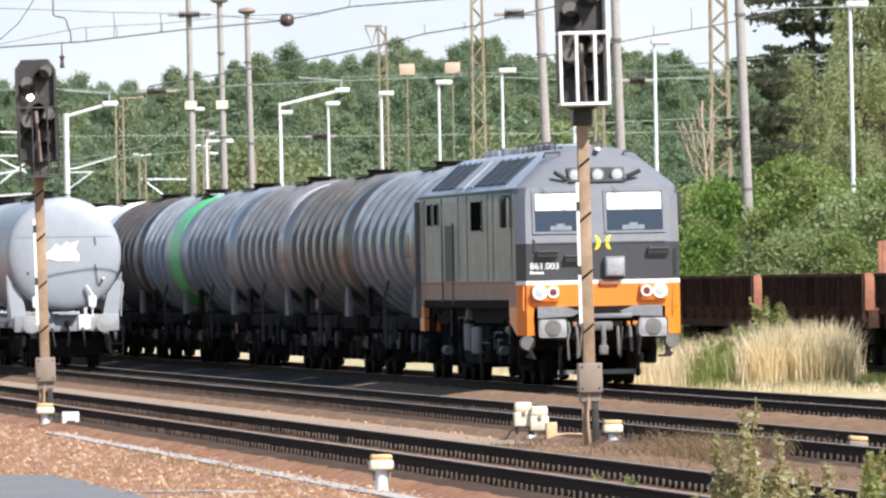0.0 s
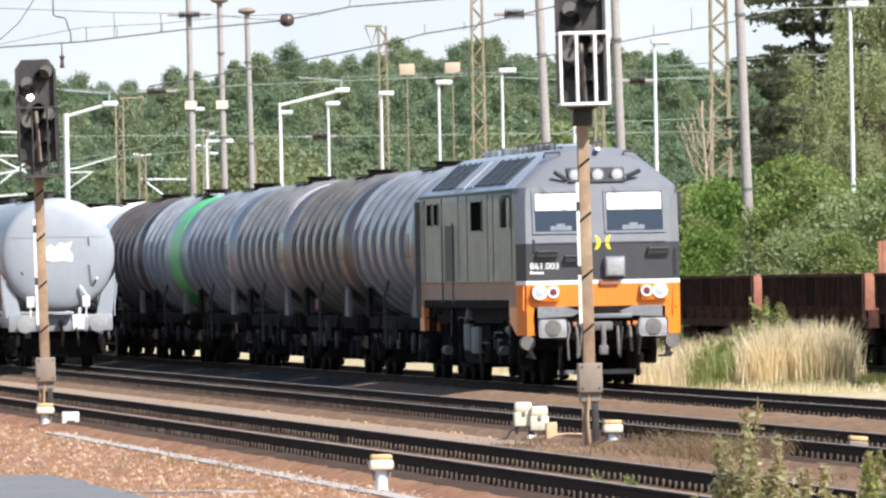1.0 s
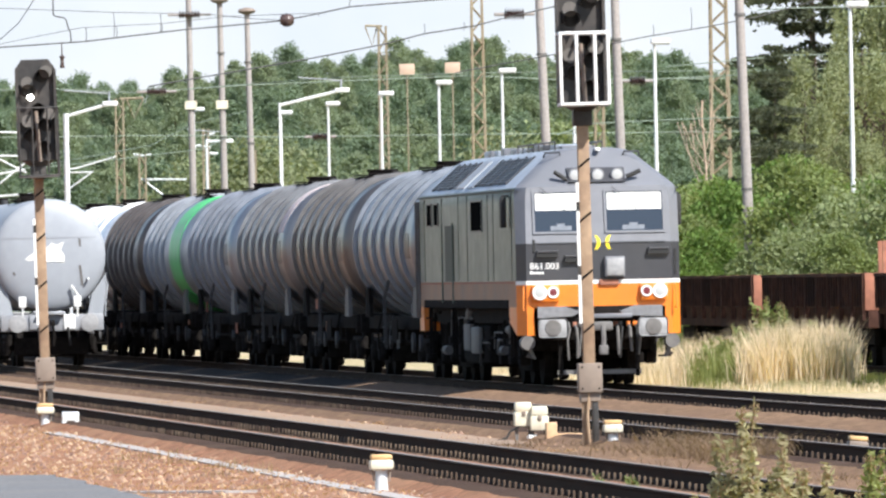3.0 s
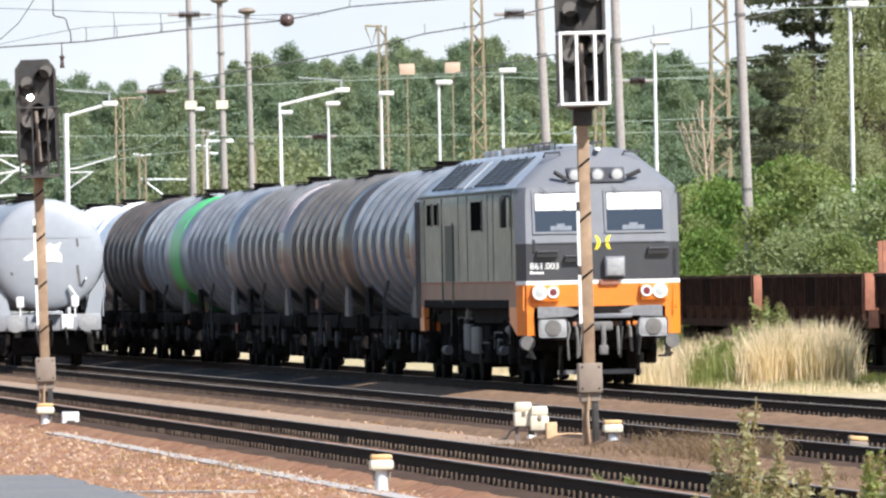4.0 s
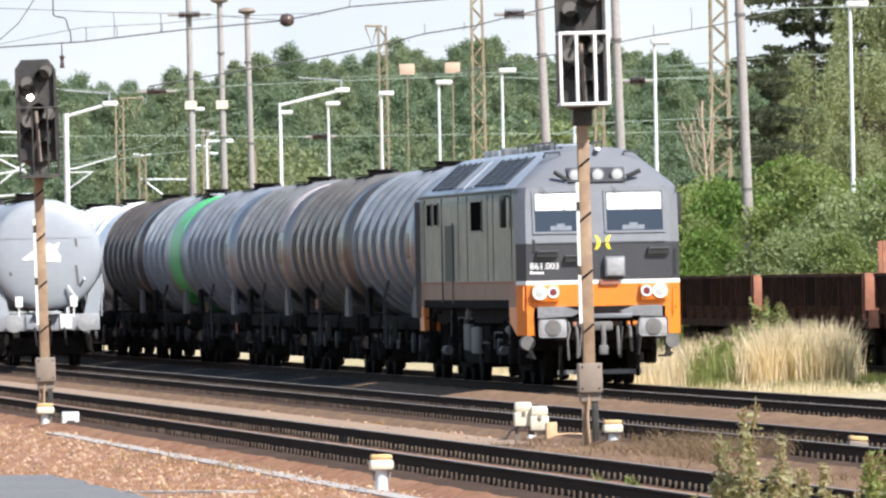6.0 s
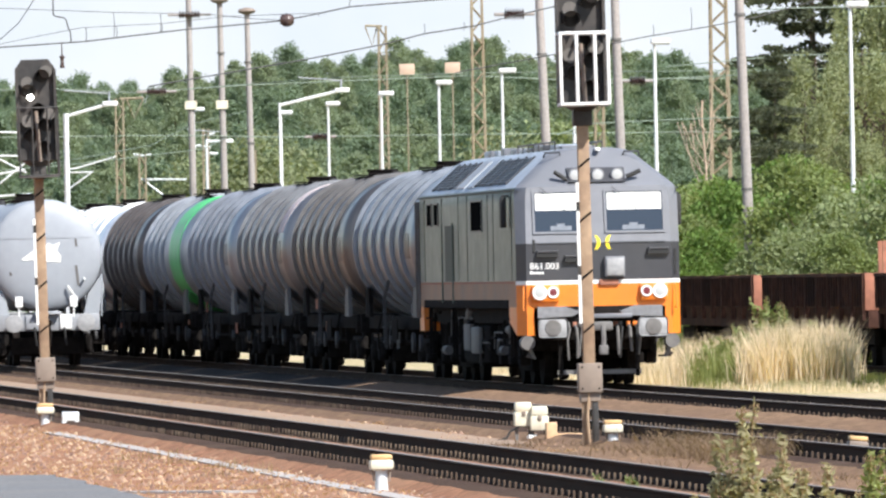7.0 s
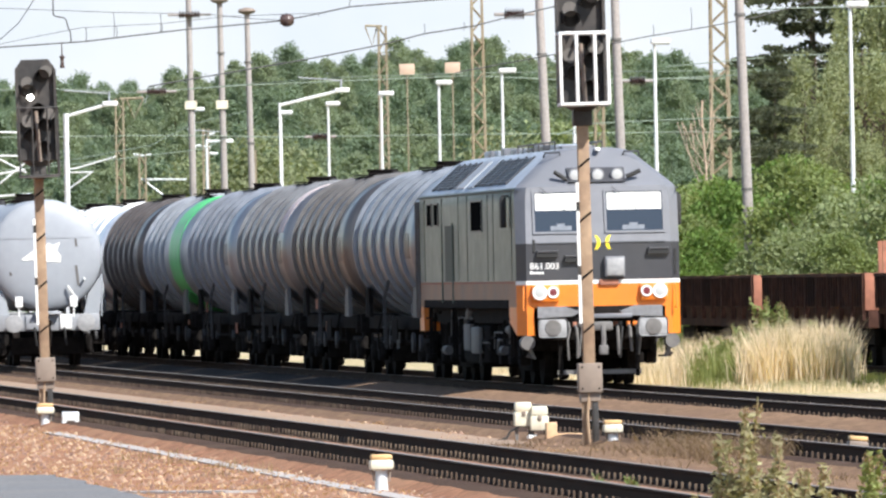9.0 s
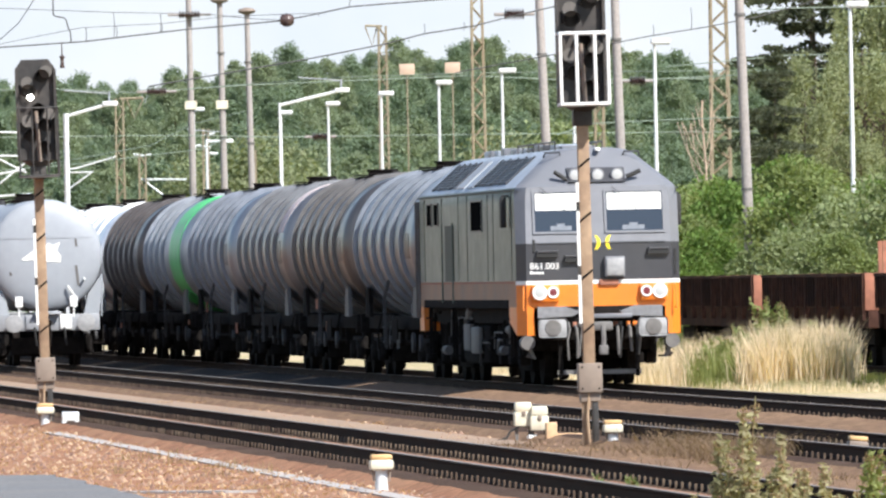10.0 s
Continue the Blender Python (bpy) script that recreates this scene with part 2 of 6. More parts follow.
def leaf_mesh(name, pts, size, material, rng, flat=0.0, long=1.6):
    """Many small folded leaves at the points given."""
    n = len(pts)
    d = rng.normal(size=(n, 3))
    d[:, 2] *= 1 - flat
    d /= np.linalg.norm(d, axis=1)[:, None]
    e = np.cross(d, rng.normal(size=(n, 3)))
    e /= np.linalg.norm(e, axis=1)[:, None]
    s = size * rng.uniform(0.6, 1.4, size=(n, 1))
    nrm = np.cross(d, e)
    v = np.stack([pts - d * s * long / 2, pts + e * s / 2 + nrm * s * 0.15, pts + d * s * long / 2, pts - e * s / 2 + nrm * s * 0.15], 1).reshape(-1, 3)
    idx = np.arange(n)[:, None] * 4
    f = np.concatenate([idx + np.array([[0, 1, 2]]), idx + np.array([[0, 2, 3]])], 1).reshape(-1, 3)
    me = bpy.data.meshes.new(name)
    me.from_pydata(v.tolist(), [], f.tolist())
    me.materials.append(material)
    return me


def crown_points(rng, lobes, n, shell=0.55):
    """Points spread through lobes (x, y, z, rx, ry, rz), denser near their skins."""
    w = np.array([l[3] * l[4] + l[4] * l[5] + l[3] * l[5] for l in lobes])
    k = rng.choice(len(lobes), n, p=w / w.sum())
    L = np.array(lobes)[k]
    d = rng.normal(size=(n, 3))
    d /= np.linalg.norm(d, axis=1)[:, None]
    r = shell + (1 - shell) * rng.uniform(size=(n, 1)) ** 0.6
    r *= 1 + 0.14 * np.sin(d[:, :1] * 9 + k[:, None]) + 0.12 * rng.normal(size=(n, 1))
    return L[:, :3] + d * r * L[:, 3:]


# ---- ground ----
def ground_sheet(name, x0, x1, y0, y1, z, material, label, category, nx=1, ny=1, rough=0.0, thick=0.0):
    bm = B()
    vs = {}
    for i in range(nx + 1):
        for j in range(ny + 1):
            x, y = x0 + (x1 - x0) * i / nx, y0 + (y1 - y0) * j / ny
            inner = 0 < i < nx and 0 < j < ny
            h = rough * noise.noise((x * 0.9, y * 0.25, 3.0)) if rough and inner else 0
            edge = rough * 1.5 * noise.noise((i * 3.0, y * 0.35, 7.0)) if rough and i in (0, nx) else 0
            vs[i, j] = bm.verts.new((x + edge, y, z + h))
    for i in range(nx):
        for j in range(ny):
            bm.faces.new((vs[i, j], vs[i + 1, j], vs[i + 1, j + 1], vs[i, j + 1]))
    if thick:
        r = bmesh.ops.extrude_face_region(bm, geom=list(bm.faces))
        bmesh.ops.translate(bm, verts=[v for v in r["geom"] if isinstance(v, bmesh.types.BMVert)], vec=(0, 0, -thick))
        bmesh.ops.recalc_face_normals(bm, faces=bm.faces)
    return tagged(new(name, mesh_of(bm, name, material)), label, category, kind="structure")


ground_sheet("ground", -2500, 2500, -900, 4500, -0.27, M_GRAVEL, "brown gravelly yard ground with dry patches", "ground")
ground_sheet("field", 25.6, 140, 90, 600, -0.25, M_FIELD, "sun-bleached dry grass ground beside the tracks", "ground", 24, 60, 0.02)
ground_sheet("meadow", -400, 400, 480, 1400, -0.24, M_MEADOW, "green rough meadow at the edge of the wood", "meadow", 20, 30, 0.02)
ground_sheet("service_path", 14.8, 16.3, 168, 420, -0.245, M_PATH, "pale trodden sand path between the tracks", "path", 6, 180, 0.02)
ground_sheet("dirt_strip", 14.75, 16.5, 80, 167.6, -0.245, M_TAN, "brown dirt strip between the tracks", "dirt", 6, 130, 0.02)


def verge_bank(y0, y1, fines):
    """A low heaped bank of fines between the middle and the train's track."""
    bm = B()
    n = int((y1 - y0) / 0.7)
    prof = ((19.55, -0.275), (19.85, -0.2), (20.3, -0.16), (20.8, -0.09), (21.15, -0.05), (21.4, -0.1), (21.75, -0.26))
    rows = []
    for j in range(n + 1):
        y = y0 + (y1 - y0) * j / n
        rows.append([bm.verts.new((x + 0.1 * noise.noise((x, y * 0.5, 1)), y, z + (0.022 * noise.noise((x * 2, y * 0.8, 4)) if 0 < i < 6 else 0))) for i, (x, z) in enumerate(prof)])
    for a, b in zip(rows, rows[1:]):
        for i in range(6):
            bm.faces.new((a[i], a[i + 1], b[i + 1], b[i]))
    return tagged(new("track_verge", mesh_of(bm, "track_verge", fines)), "low sandy brown bank between the tracks", "verge", kind="structure")


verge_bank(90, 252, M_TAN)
# beside the train the fines are coloured black to carry its shadow
verge_bank(252, 420, M_SHADEFINES)
ground_sheet("pavement", -6.0, 8.55, 40, 146, -0.2, M_ASPHALT, "grey asphalt platform edge in the yard", "pavement", 4, 240, 0.16, thick=0.1)

# plain pale sky far behind everything
def sky_backdrop():
    m = bpy.data.materials.new("pale_summer_sky")
    m.use_nodes = True
    nt = m.node_tree
    nt.nodes.remove(nt.nodes["Principled BSDF"])
    em = nt.nodes.new("ShaderNodeEmission")
    tc, nz, rp = nt.nodes.new("ShaderNodeTexCoord"), nt.nodes.new("ShaderNodeTexNoise"), nt.nodes.new("ShaderNodeValToRGB")
    nz.inputs["Scale"].default_value, nz.inputs["Detail"].default_value = 0.012, 4
    nt.links.new(tc.outputs["Object"], nz.inputs["Vector"])
    rp.color_ramp.elements[0].position, rp.color_ramp.elements[1].position = 0.35, 0.7
    rp.color_ramp.elements[0].color, rp.color_ramp.elements[1].color = (0.46, 0.505, 0.56, 1), (0.535, 0.56, 0.585, 1)
    nt.links.new(nz.outputs[0], rp.inputs[0])
    nt.links.new(rp.outputs[0], em.inputs[0])
    nt.links.new(em.outputs[0], nt.nodes["Material Output"].inputs[0])
    bm = B()
    bm.faces.new([bm.verts.new(p) for p in ((-900, 4400, -60), (1700, 4400, -60), (1700, 4400, 500), (-900, 4400, 500))])
    return tagged(new("backdrop", mesh_of(bm, "backdrop", m)), "pale blue hazy summer sky", "sky", kind="structure")


sky_backdrop()

TRACK_X = {"near": 13.10, "middle": 18.15, "train": 23.10, "siding": 32.86}


def sleeper_shape():
    """One sleeper with its four rail clips: points and faces."""
    vs, fs = [], []
    for x0, x1, hw, z0, z1 in [(-1.28, 1.28, 0.12, -0.26, -0.175)] + [(c + o - 0.011, c + o + 0.011, 0.05, -0.19, -0.1) for c in (-0.7535, 0.7535) for o in (-0.13, 0.13)]:
        k = len(vs)
        vs += [(xx, yy, zz) for zz in (z0, z1) for xx in (x0, x1) for yy in (-hw, hw)]
        fs += [tuple(k + q for q in f) for f in ((4, 6, 7, 5), (0, 4, 5, 1), (2, 3, 7, 6), (0, 2, 6, 4), (1, 5, 7, 3))]
    return vs, fs


SLEEPER_V, SLEEPER_F = sleeper_shape()
SLEEPER = bpy.data.meshes.new("sleeper")
SLEEPER.from_pydata(SLEEPER_V, [], SLEEPER_F)
SLEEPER.materials.append(M_SLEEPER)
SLEEPER.materials.append(M_CLIP)
SLEEPER.polygons.foreach_set("material_index", [0] * 5 + [1] * 20)


def railway_track(x, y0, y1, label, bed=True, stone=None, near=(0, 0), dark=(1, 2, 3, 4, 6, 7, 8, 9)):
    t = thing("track", pose(x, 0, 0), label, "railway track", "tracks of the yard", "structure")
    prof = [(-0.075, -0.172), (0.075, -0.172), (0.075, -0.16), (0.012, -0.135), (0.012, -0.045), (0.036, -0.03), (0.036, -0.004), (0.028, 0.0), (-0.028, 0.0), (-0.036, -0.004), (-0.036, -0.03), (-0.012, -0.045), (-0.012, -0.135), (-0.075, -0.16)]
    for sx in (-0.7535, 0.7535):
        bm = B()
        a = [bm.verts.new((sx + u, y0, w)) for u, w in prof]
        b = [bm.verts.new((sx + u, y1, w)) for u, w in prof]
        for i in range(len(prof)):
            j = (i + 1) % len(prof)
            f = bm.faces.new((a[i], a[j], b[j], b[i]))
            f.material_index = 1 if i in (6, 7, 8) else 0
        bm.faces.new(a)
        bm.faces.new(b)
        bmesh.ops.recalc_face_normals(bm, faces=bm.faces)
        part("rail", bm, (M_RAIL, M_RAILHEAD), t, "rust-brown rail with a worn bright head")
    rng = random.Random(int(x * 10))
    verts, faces = [], []
    y = y0 + 0.3
    while y < y1:
        dx, dz = rng.uniform(-0.006, 0.006), rng.uniform(-0.012, 0.0)
        if near[0] < y < near[1]:
            o = new("sleeper", SLEEPER)
            o.parent = t
            o.location = (dx, y, dz)
        else:
            k = len(verts)
            verts += [(u + dx, v + y, w + dz) for u, v, w in SLEEPER_V]
            faces += [tuple(k + q for q in f) for f in SLEEPER_F]
        y += 0.6
    me = bpy.data.meshes.new("sleepers")
    me.from_pydata(verts, [], faces)
    me.materials.append(M_SLEEPER)
    me.materials.append(M_CLIP)
    me.polygons.foreach_set("material_index", [0 if i % 25 < 5 else 1 for i in range(len(faces))])
    o = new("sleepers", me)
    o.parent = t
    tagged(o, "weathered sleepers with rail clips", kind="stuff")
    if bed:
        bm = B()
        n = int((y1 - y0) / 0.8)
        rows = []
        for j in range(n + 1):
            yy = y0 + (y1 - y0) * j / n
            rows.append([bm.verts.new((u + (0.12 if abs(u) > 1.2 else 0.02) * noise.noise((u * 3, yy * 0.8, x)), yy, w + 0.012 * noise.noise((u * 5, yy * 2, x)))) for u, w in ((-1.65, -0.275), (-1.38, -0.175), (-1.15, -0.16), (-0.95, -0.17), (-0.6, -0.2), (-0.38, -0.165), (0.38, -0.165), (0.6, -0.2), (0.95, -0.17), (1.15, -0.16), (1.38, -0.175), (1.7, -0.275))])
        for a, b in zip(rows, rows[1:]):
            for i in range(11):
                bm.faces.new((a[i], a[i + 1], b[i + 1], b[i])).material_index = 1 if i in dark else 0
        part("ballast", bm, (stone or M_BALLAST, M_BLACKBED), t, "dark ballast between the sleepers")
    return t


railway_track(TRACK_X["near"], 70, 420, "rusty railway track on brown gravel", stone=M_GRAVEL, near=(115, 178))
railway_track(TRACK_X["middle"], 90, 440, "rusty railway track on dark ballast, with a tank train on it", stone=M_TAN, near=(145, 205), dark=range(1, 10))
railway_track(TRACK_X["train"], 120, 460, "rusty railway track on dark ballast under the locomotive", stone=M_TAN, near=(186, 228), dark=range(0, 10))
railway_track(TRACK_X["siding"], 200, 420, "overgrown siding track with rusty wagons", bed=False)


# ---- locomotive ----
LOCO_Y = 226.45
LOCO_LEN = 20.2


def build_locomotive():
    t = thing("locomotive", pose(TRACK_X["train"], LOCO_Y, 0), "grey diesel locomotive with an orange band, standing on the track", "locomotive")
    L = LOCO_LEN

    def rake(z):
        if z < 2.55:
            return 0.0
        if z < 3.56:
            return (z - 2.55) * 0.2
        return 0.202 + (z - 3.56) * 1.15

    def ring(bm, z, w, ch):
        f = rake(z)
        pts = [(-w, f + ch), (-w + ch * 0.75, f), (w - ch * 0.75, f), (w, f + ch), (w, L - f - ch), (w - ch * 0.75, L - f), (-w + ch * 0.75, L - f), (-w, L - f - ch)]
        return [bm.verts.new((x, y, z)) for x, y in pts]

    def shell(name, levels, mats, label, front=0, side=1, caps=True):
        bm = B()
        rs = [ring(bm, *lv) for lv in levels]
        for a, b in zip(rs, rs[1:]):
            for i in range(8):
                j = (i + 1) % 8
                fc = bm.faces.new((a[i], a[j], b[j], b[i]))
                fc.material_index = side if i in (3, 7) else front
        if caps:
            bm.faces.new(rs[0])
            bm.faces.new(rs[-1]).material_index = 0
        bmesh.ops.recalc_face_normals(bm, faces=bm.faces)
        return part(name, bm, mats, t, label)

    # side faces get a duller orange, the flank's shade put into the paint
    shell("band", [(1.42, 1.47, 0.22), (1.815, 1.47, 0.22)], (M_ORANGE, M_SHADEORANGE), "orange painted band, sides darkened as in shade")
    shell("stripe", [(1.815, 1.474, 0.22), (1.885, 1.474, 0.22)], (M_WHITE, M_SHADEORANGE), "thin white stripe")
    shell("lower_body", [(1.885, 1.47, 0.22), (2.55, 1.47, 0.22)], (M_DGREY, M_OLIVE), "anthracite lower front, olive side")
    shell("upper_body", [(2.55, 1.47, 0.22), (3.3, 1.47, 0.24), (3.5, 1.46, 0.25), (3.56, 1.43, 0.25)], (M_LGREY, M_OLIVE), "grey cab front and olive sides")
    shell("roof", [(3.56, 1.43, 0.25), (3.60, 1.40, 0.26), (4.14, 0.80, 0.3), (4.22, 0.66, 0.3), (4.26, 0.4, 0.25)], (M_LGREY, M_ROOF), "sloping grey roof")

    def fbox(bm, x0, x1, z0, z1, d0, d1):
        """A block on the raked front, from depth d0 to d1 proud of it."""
        vs = [bm.verts.new((x, rake(z) - d, z)) for d in (d0, d1) for z in (z0, z1) for x in (x0, x1)]
        for q in ((0, 1, 3, 2), (4, 6, 7, 5), (0, 4, 5, 1), (2, 3, 7, 6), (0, 2, 6, 4), (1, 5, 7, 3)):
            bm.faces.new([vs[i] for i in q])
        bmesh.ops.recalc_face_normals(bm, faces=bm.faces)
        return bm

    # windscreens
    for x0, x1 in ((-1.13, -0.14), (0.16, 1.17)):
        w = part("windscreen", fbox(B(), x0, x1, 2.76, 3.46, 0.002, 0.008), M_GLASS, t, "dark cab windscreen")
        fr = B()
        for a in ((x0 - 0.04, x1 + 0.04, 3.46, 3.5), (x0 - 0.04, x1 + 0.04, 2.72, 2.76), (x0 - 0.04, x0, 2.76, 3.46), (x1, x1 + 0.04, 2.76, 3.46)):
            fbox(fr, *a, 0.0, 0.025)
        part("frame", fr, M_LGREY, w, "grey window rim")
        part("sun_blind", fbox(B(), x0 + 0.02, x1 - 0.02, 3.14, 3.44, 0.009, 0.013), M_BLIND, w, "white roller blind half down")
        dk = B()
        fbox(dk, x0 + 0.28, x1 - 0.33, 2.78, 2.86, 0.009, 0.012)
        fbox(dk, x0 + 0.4, x1 - 0.45, 2.86, 2.9, 0.009, 0.012)
        part("desk", dk, M_DESK, w, "pale desk behind the glass")
        wp = B()
        rod(wp, (x0 + 0.1, rake(3.5) - 0.05, 3.56), (x0 + 0.55, rake(3.2) - 0.04, 3.16), 0.006, seg=6)
        part("wiper", wp, M_RUBBER, w, "black windscreen wiper")
    # upper headlights
    hl = part("headlight_housing", fbox(B(), -0.5, 0.53, 3.64, 3.90, 0.0, 0.07), M_DGREY, t, "dark housing with three headlamps")
    for x in (-0.37, 0.04, 0.39):
        bm = B()
        lathe(bm, [(0.1, 0.115), (-0.02, 0.115), (-0.025, 0.1), (-0.02, 0.088)], "Y", 20, (x, rake(3.7) - 0.07, 3.77))
        part("lamp_ring", bm, M_LGREY, hl)
        bm = B()
        lathe(bm, [(0.1, 0.088), (-0.021, 0.088), (-0.027, 0.06), (-0.03, 0.01)], "Y", 20, (x, rake(3.7) - 0.07, 3.77))
        part("headlight", bm, M_LAMPGLASS, hl, "round clear headlamp")
    for x0, x1 in ((-0.75, -0.52), (0.55, 0.8)):
        bm = B()
        s = 1 if x0 < 0 else -1
        rod(bm, (x0, rake(3.7) - 0.1, 3.72 if s < 0 else 3.83), (x1, rake(3.7) - 0.1, 3.83 if s < 0 else 3.68), 0.04, seg=8)
        part("wiper_motor", bm, M_RUBBER, t, "black wiper motor arm")
    # horn and rails over the cab
    for x in (-0.72, 0.7):
        bm = B()
        tube(bm, [(x - 0.15, 0.9, 4.1), (x - 0.13, 0.8, 4.18), (x + 0.13, 0.8, 4.18), (x + 0.15, 0.9, 4.1)], 0.018)
        part("grab_rail", bm, M_DGREY, t)
    bm = B()
    box(bm, 0.05, 0.14, 0.75, 0.95, 4.2, 4.26, 0.015)
    part("horn_box", bm, M_BLIND, t, "small pale box on the roof")
    # front marker lamp boxes
    for sx in (-1, 1):
        bx = part("lamp_box", box(B(), min(sx * 0.72, sx * 1.22), max(sx * 0.72, sx * 1.22), -0.09, 0.02, 1.5, 1.815, 0.05), M_ORANGE, t, "orange marker lamp box")
        for ax, m_, nm, r in ((1.08, M_LAMPGLASS, "marker_lamp", 0.105), (0.84, M_REDGLASS, "tail_lamp", 0.075)):
            bm = B()
            lathe(bm, [(0, r), (-0.02, r), (-0.026, r * 0.7), (-0.03, 0.01)], "Y", 20, (sx * ax, -0.09, 1.675))
            o = part(nm, bm, m_, bx, "round lamp glass")
            bm = B()
            lathe(bm, [(0, r + 0.03), (-0.02, r + 0.03), (-0.028, r + 0.01), (-0.02, r)], "Y", 20, (sx * ax, -0.092, 1.675))
            part("lamp_ring", bm, M_WHITE, bx, "white ring")
    # low orange skirts at the corners
    for sx in (-1, 1):
        bm = B()
        vs = [(sx * 1.47, 0.22), (sx * 1.305, 0.0), (sx * 1.02, 0.0), (sx * 1.02, 0.12), (sx * 1.3, 0.3), (sx * 1.44, 1.6), (sx * 1.47, 1.6)]
        lo = [bm.verts.new((x, y, 0.91 if y < 0.5 else 1.15)) for x, y in vs]
        hi = [bm.verts.new((x, y, 1.42)) for x, y in vs]
        for i in range(len(vs)):
            j = (i + 1) % len(vs)
            bm.faces.new((lo[i], lo[j], hi[j], hi[i]))
        bm.faces.new(lo)
        bm.faces.new(hi)
        bmesh.ops.recalc_face_normals(bm, faces=bm.faces)
        part("corner_skirt", bm, M_ORANGE, t, "orange corner skirt beside the buffer")
        bm = B()
        tube(bm, [(sx * 1.36, -0.02, 1.38), (sx * 1.38, -0.1, 1.36), (sx * 1.38, -0.1, 1.46), (sx * 1.36, -0.02, 1.8)], 0.016)
        part("hand_rail", bm, M_ORANGE, t)
        # buffers
        bm = B()
        box(bm, sx * 0.9 - 0.26, sx * 0.9 + 0.26, -0.62, -0.57, 0.87, 1.22, 0.06)
        bf = part("buffer", bm, M_BUFFER, t, "dusty grey rectangular buffer")
        bm = B()
        rod(bm, (sx * 0.9, -0.58, 1.05), (sx * 0.9, -0.05, 1.05), 0.13, 0.17, seg=16)
        part("buffer_housing", bm, M_UNDERGREY, bf)
        bm = B()
        lathe(bm, [(0, 0.15), (-0.012, 0.14), (-0.02, 0.02)], "Y", 20, (sx * 0.9, -0.62, 1.04))
        part("buffer_face", bm, M_UNDERGREY, bf, "worn greasy buffer centre")
        # sloping grey plate over each buffer
        bm = B()
        x0, x1 = (sx * 0.4, sx * 1.12)
        pts = [(sx * 0.5, 1.24), (sx * 0.35, 1.32), (sx * 0.62, 1.42), (sx * 1.12, 1.42), (sx * 1.12, 1.22)]
        a = [bm.verts.new((x, -0.1, z)) for x, z in pts]
        b = [bm.verts.new((x, 0.1, z)) for x, z in pts]
        for i in range(5):
            bm.faces.new((a[i], a[(i + 1) % 5], b[(i + 1) % 5], b[i]))
        bm.faces.new(a)
        bm.faces.new(b)
        bmesh.ops.recalc_face_normals(bm, faces=bm.faces)
        part("beam_plate", bm, M_BEAM, t, "grey sloping beam plate")
    # buffer beam, coupling and hoses
    part("buffer_beam", box(B(), -1.2, 1.2, 0.0, 0.25, 0.82, 1.42, 0.02), M_UNDER, t, "black buffer beam")
    cp = B()
    box(cp, -0.16, 0.2, -0.35, 0.0, 0.98, 1.14, 0.03)
    tube(cp, [(0.02, -0.35, 1.06), (0.02, -0.42, 0.9), (0.02, -0.4, 0.62)], 0.045)
    box(cp, -0.06, 0.1, -0.45, -0.35, 0.55, 0.72, 0.02)
    part("coupler", cp, M_UNDERGREY, t, "grey screw coupling hanging from its hook")
    part("beam_tray", box(B(), -0.2, 0.55, -0.3, 0.0, 1.2, 1.28, 0.02), M_LGREY, t, "grey tray over the coupling")
    rng = random.Random(4)
    for i, x in enumerate((-0.58, -0.46, -0.36, -0.25, 0.28, 0.36, 0.5, 0.62, 0.7)):
        bm = B()
        lo = rng.uniform(0.42, 0.62)
        tube(bm, [(x, -0.02, 1.1), (x + 0.02, -0.2, 1.02), (x + rng.uniform(-0.04, 0.04), -0.26, 0.8), (x + rng.uniform(-0.05, 0.05), -0.2, lo)], rng.uniform(0.018, 0.032))
        part("brake_hose", bm, rng.choice((M_UNDERGREY, M_RUBBER, M_UNDER)), t, "hanging brake hose")
        bm = B()
        box(bm, x - 0.035, x + 0.035, -0.1, -0.03, 1.06, 1.14, 0.012)
        part("hose_cock", bm, rng.choice((M_UNDERGREY, M_ORANGE, M_RUSTLIT)), t)
    part("rail_guard", box(B(), -0.76, 0.74, 0.1, 0.16, 0.2, 0.28), M_UNDERGREY, t, "grey rail guard bar")
    for x in (-0.7, 0.68):
        part("guard_bracket", box(B(), x - 0.04, x + 0.04, 0.1, 0.2, 0.16, 0.85), M_UNDER, t)
    # plough blades
    for sx in (-1, 1):
        bm = B()
        rod(bm, (sx * 1.3, 0.3, 0.78), (sx * 1.3, -0.05, 0.78), 0.13, seg=14)
        tube(bm, [(sx * 1.28, 0.1, 0.7), (sx * 1.18, 0.1, 0.5), (sx * 1.3, 0.15, 0.56)], 0.04)
        part("sand_pipe", bm, M_UNDERGREY, t, "dusty sand box and pipe")
    # small front fittings
    for x0, x1, z in ((-1.12, -0.74, 2.35), (-0.62, -0.27, 2.26), (0.88, 1.26, 2.38)):
        bm = B()
        fbox(bm, x0, x1, z - 0.045, z + 0.035, 0.0, 0.08)
        part("step_recess", bm, M_RUBBER, t, "black step grip")
        bm = B()
        tube(bm, [(x0 + 0.01, -0.01, z + 0.06), (x0 + 0.02, -0.1, z + 0.06), (x1 - 0.02, -0.1, z + 0.06), (x1 - 0.01, -0.01, z + 0.06)], 0.014)
        part("grab_rail", bm, M_DGREY, t)
    for x in (-1.17, 1.40):
        part("door_edge", fbox(B(), x - 0.012, x + 0.03, 2.4, 2.62, 0.0, 0.02) if x < 0 else box(B(), 1.36, 1.40, 0.05, 0.12, 1.98, 2.42), M_RUBBER, t)
    bm = B()
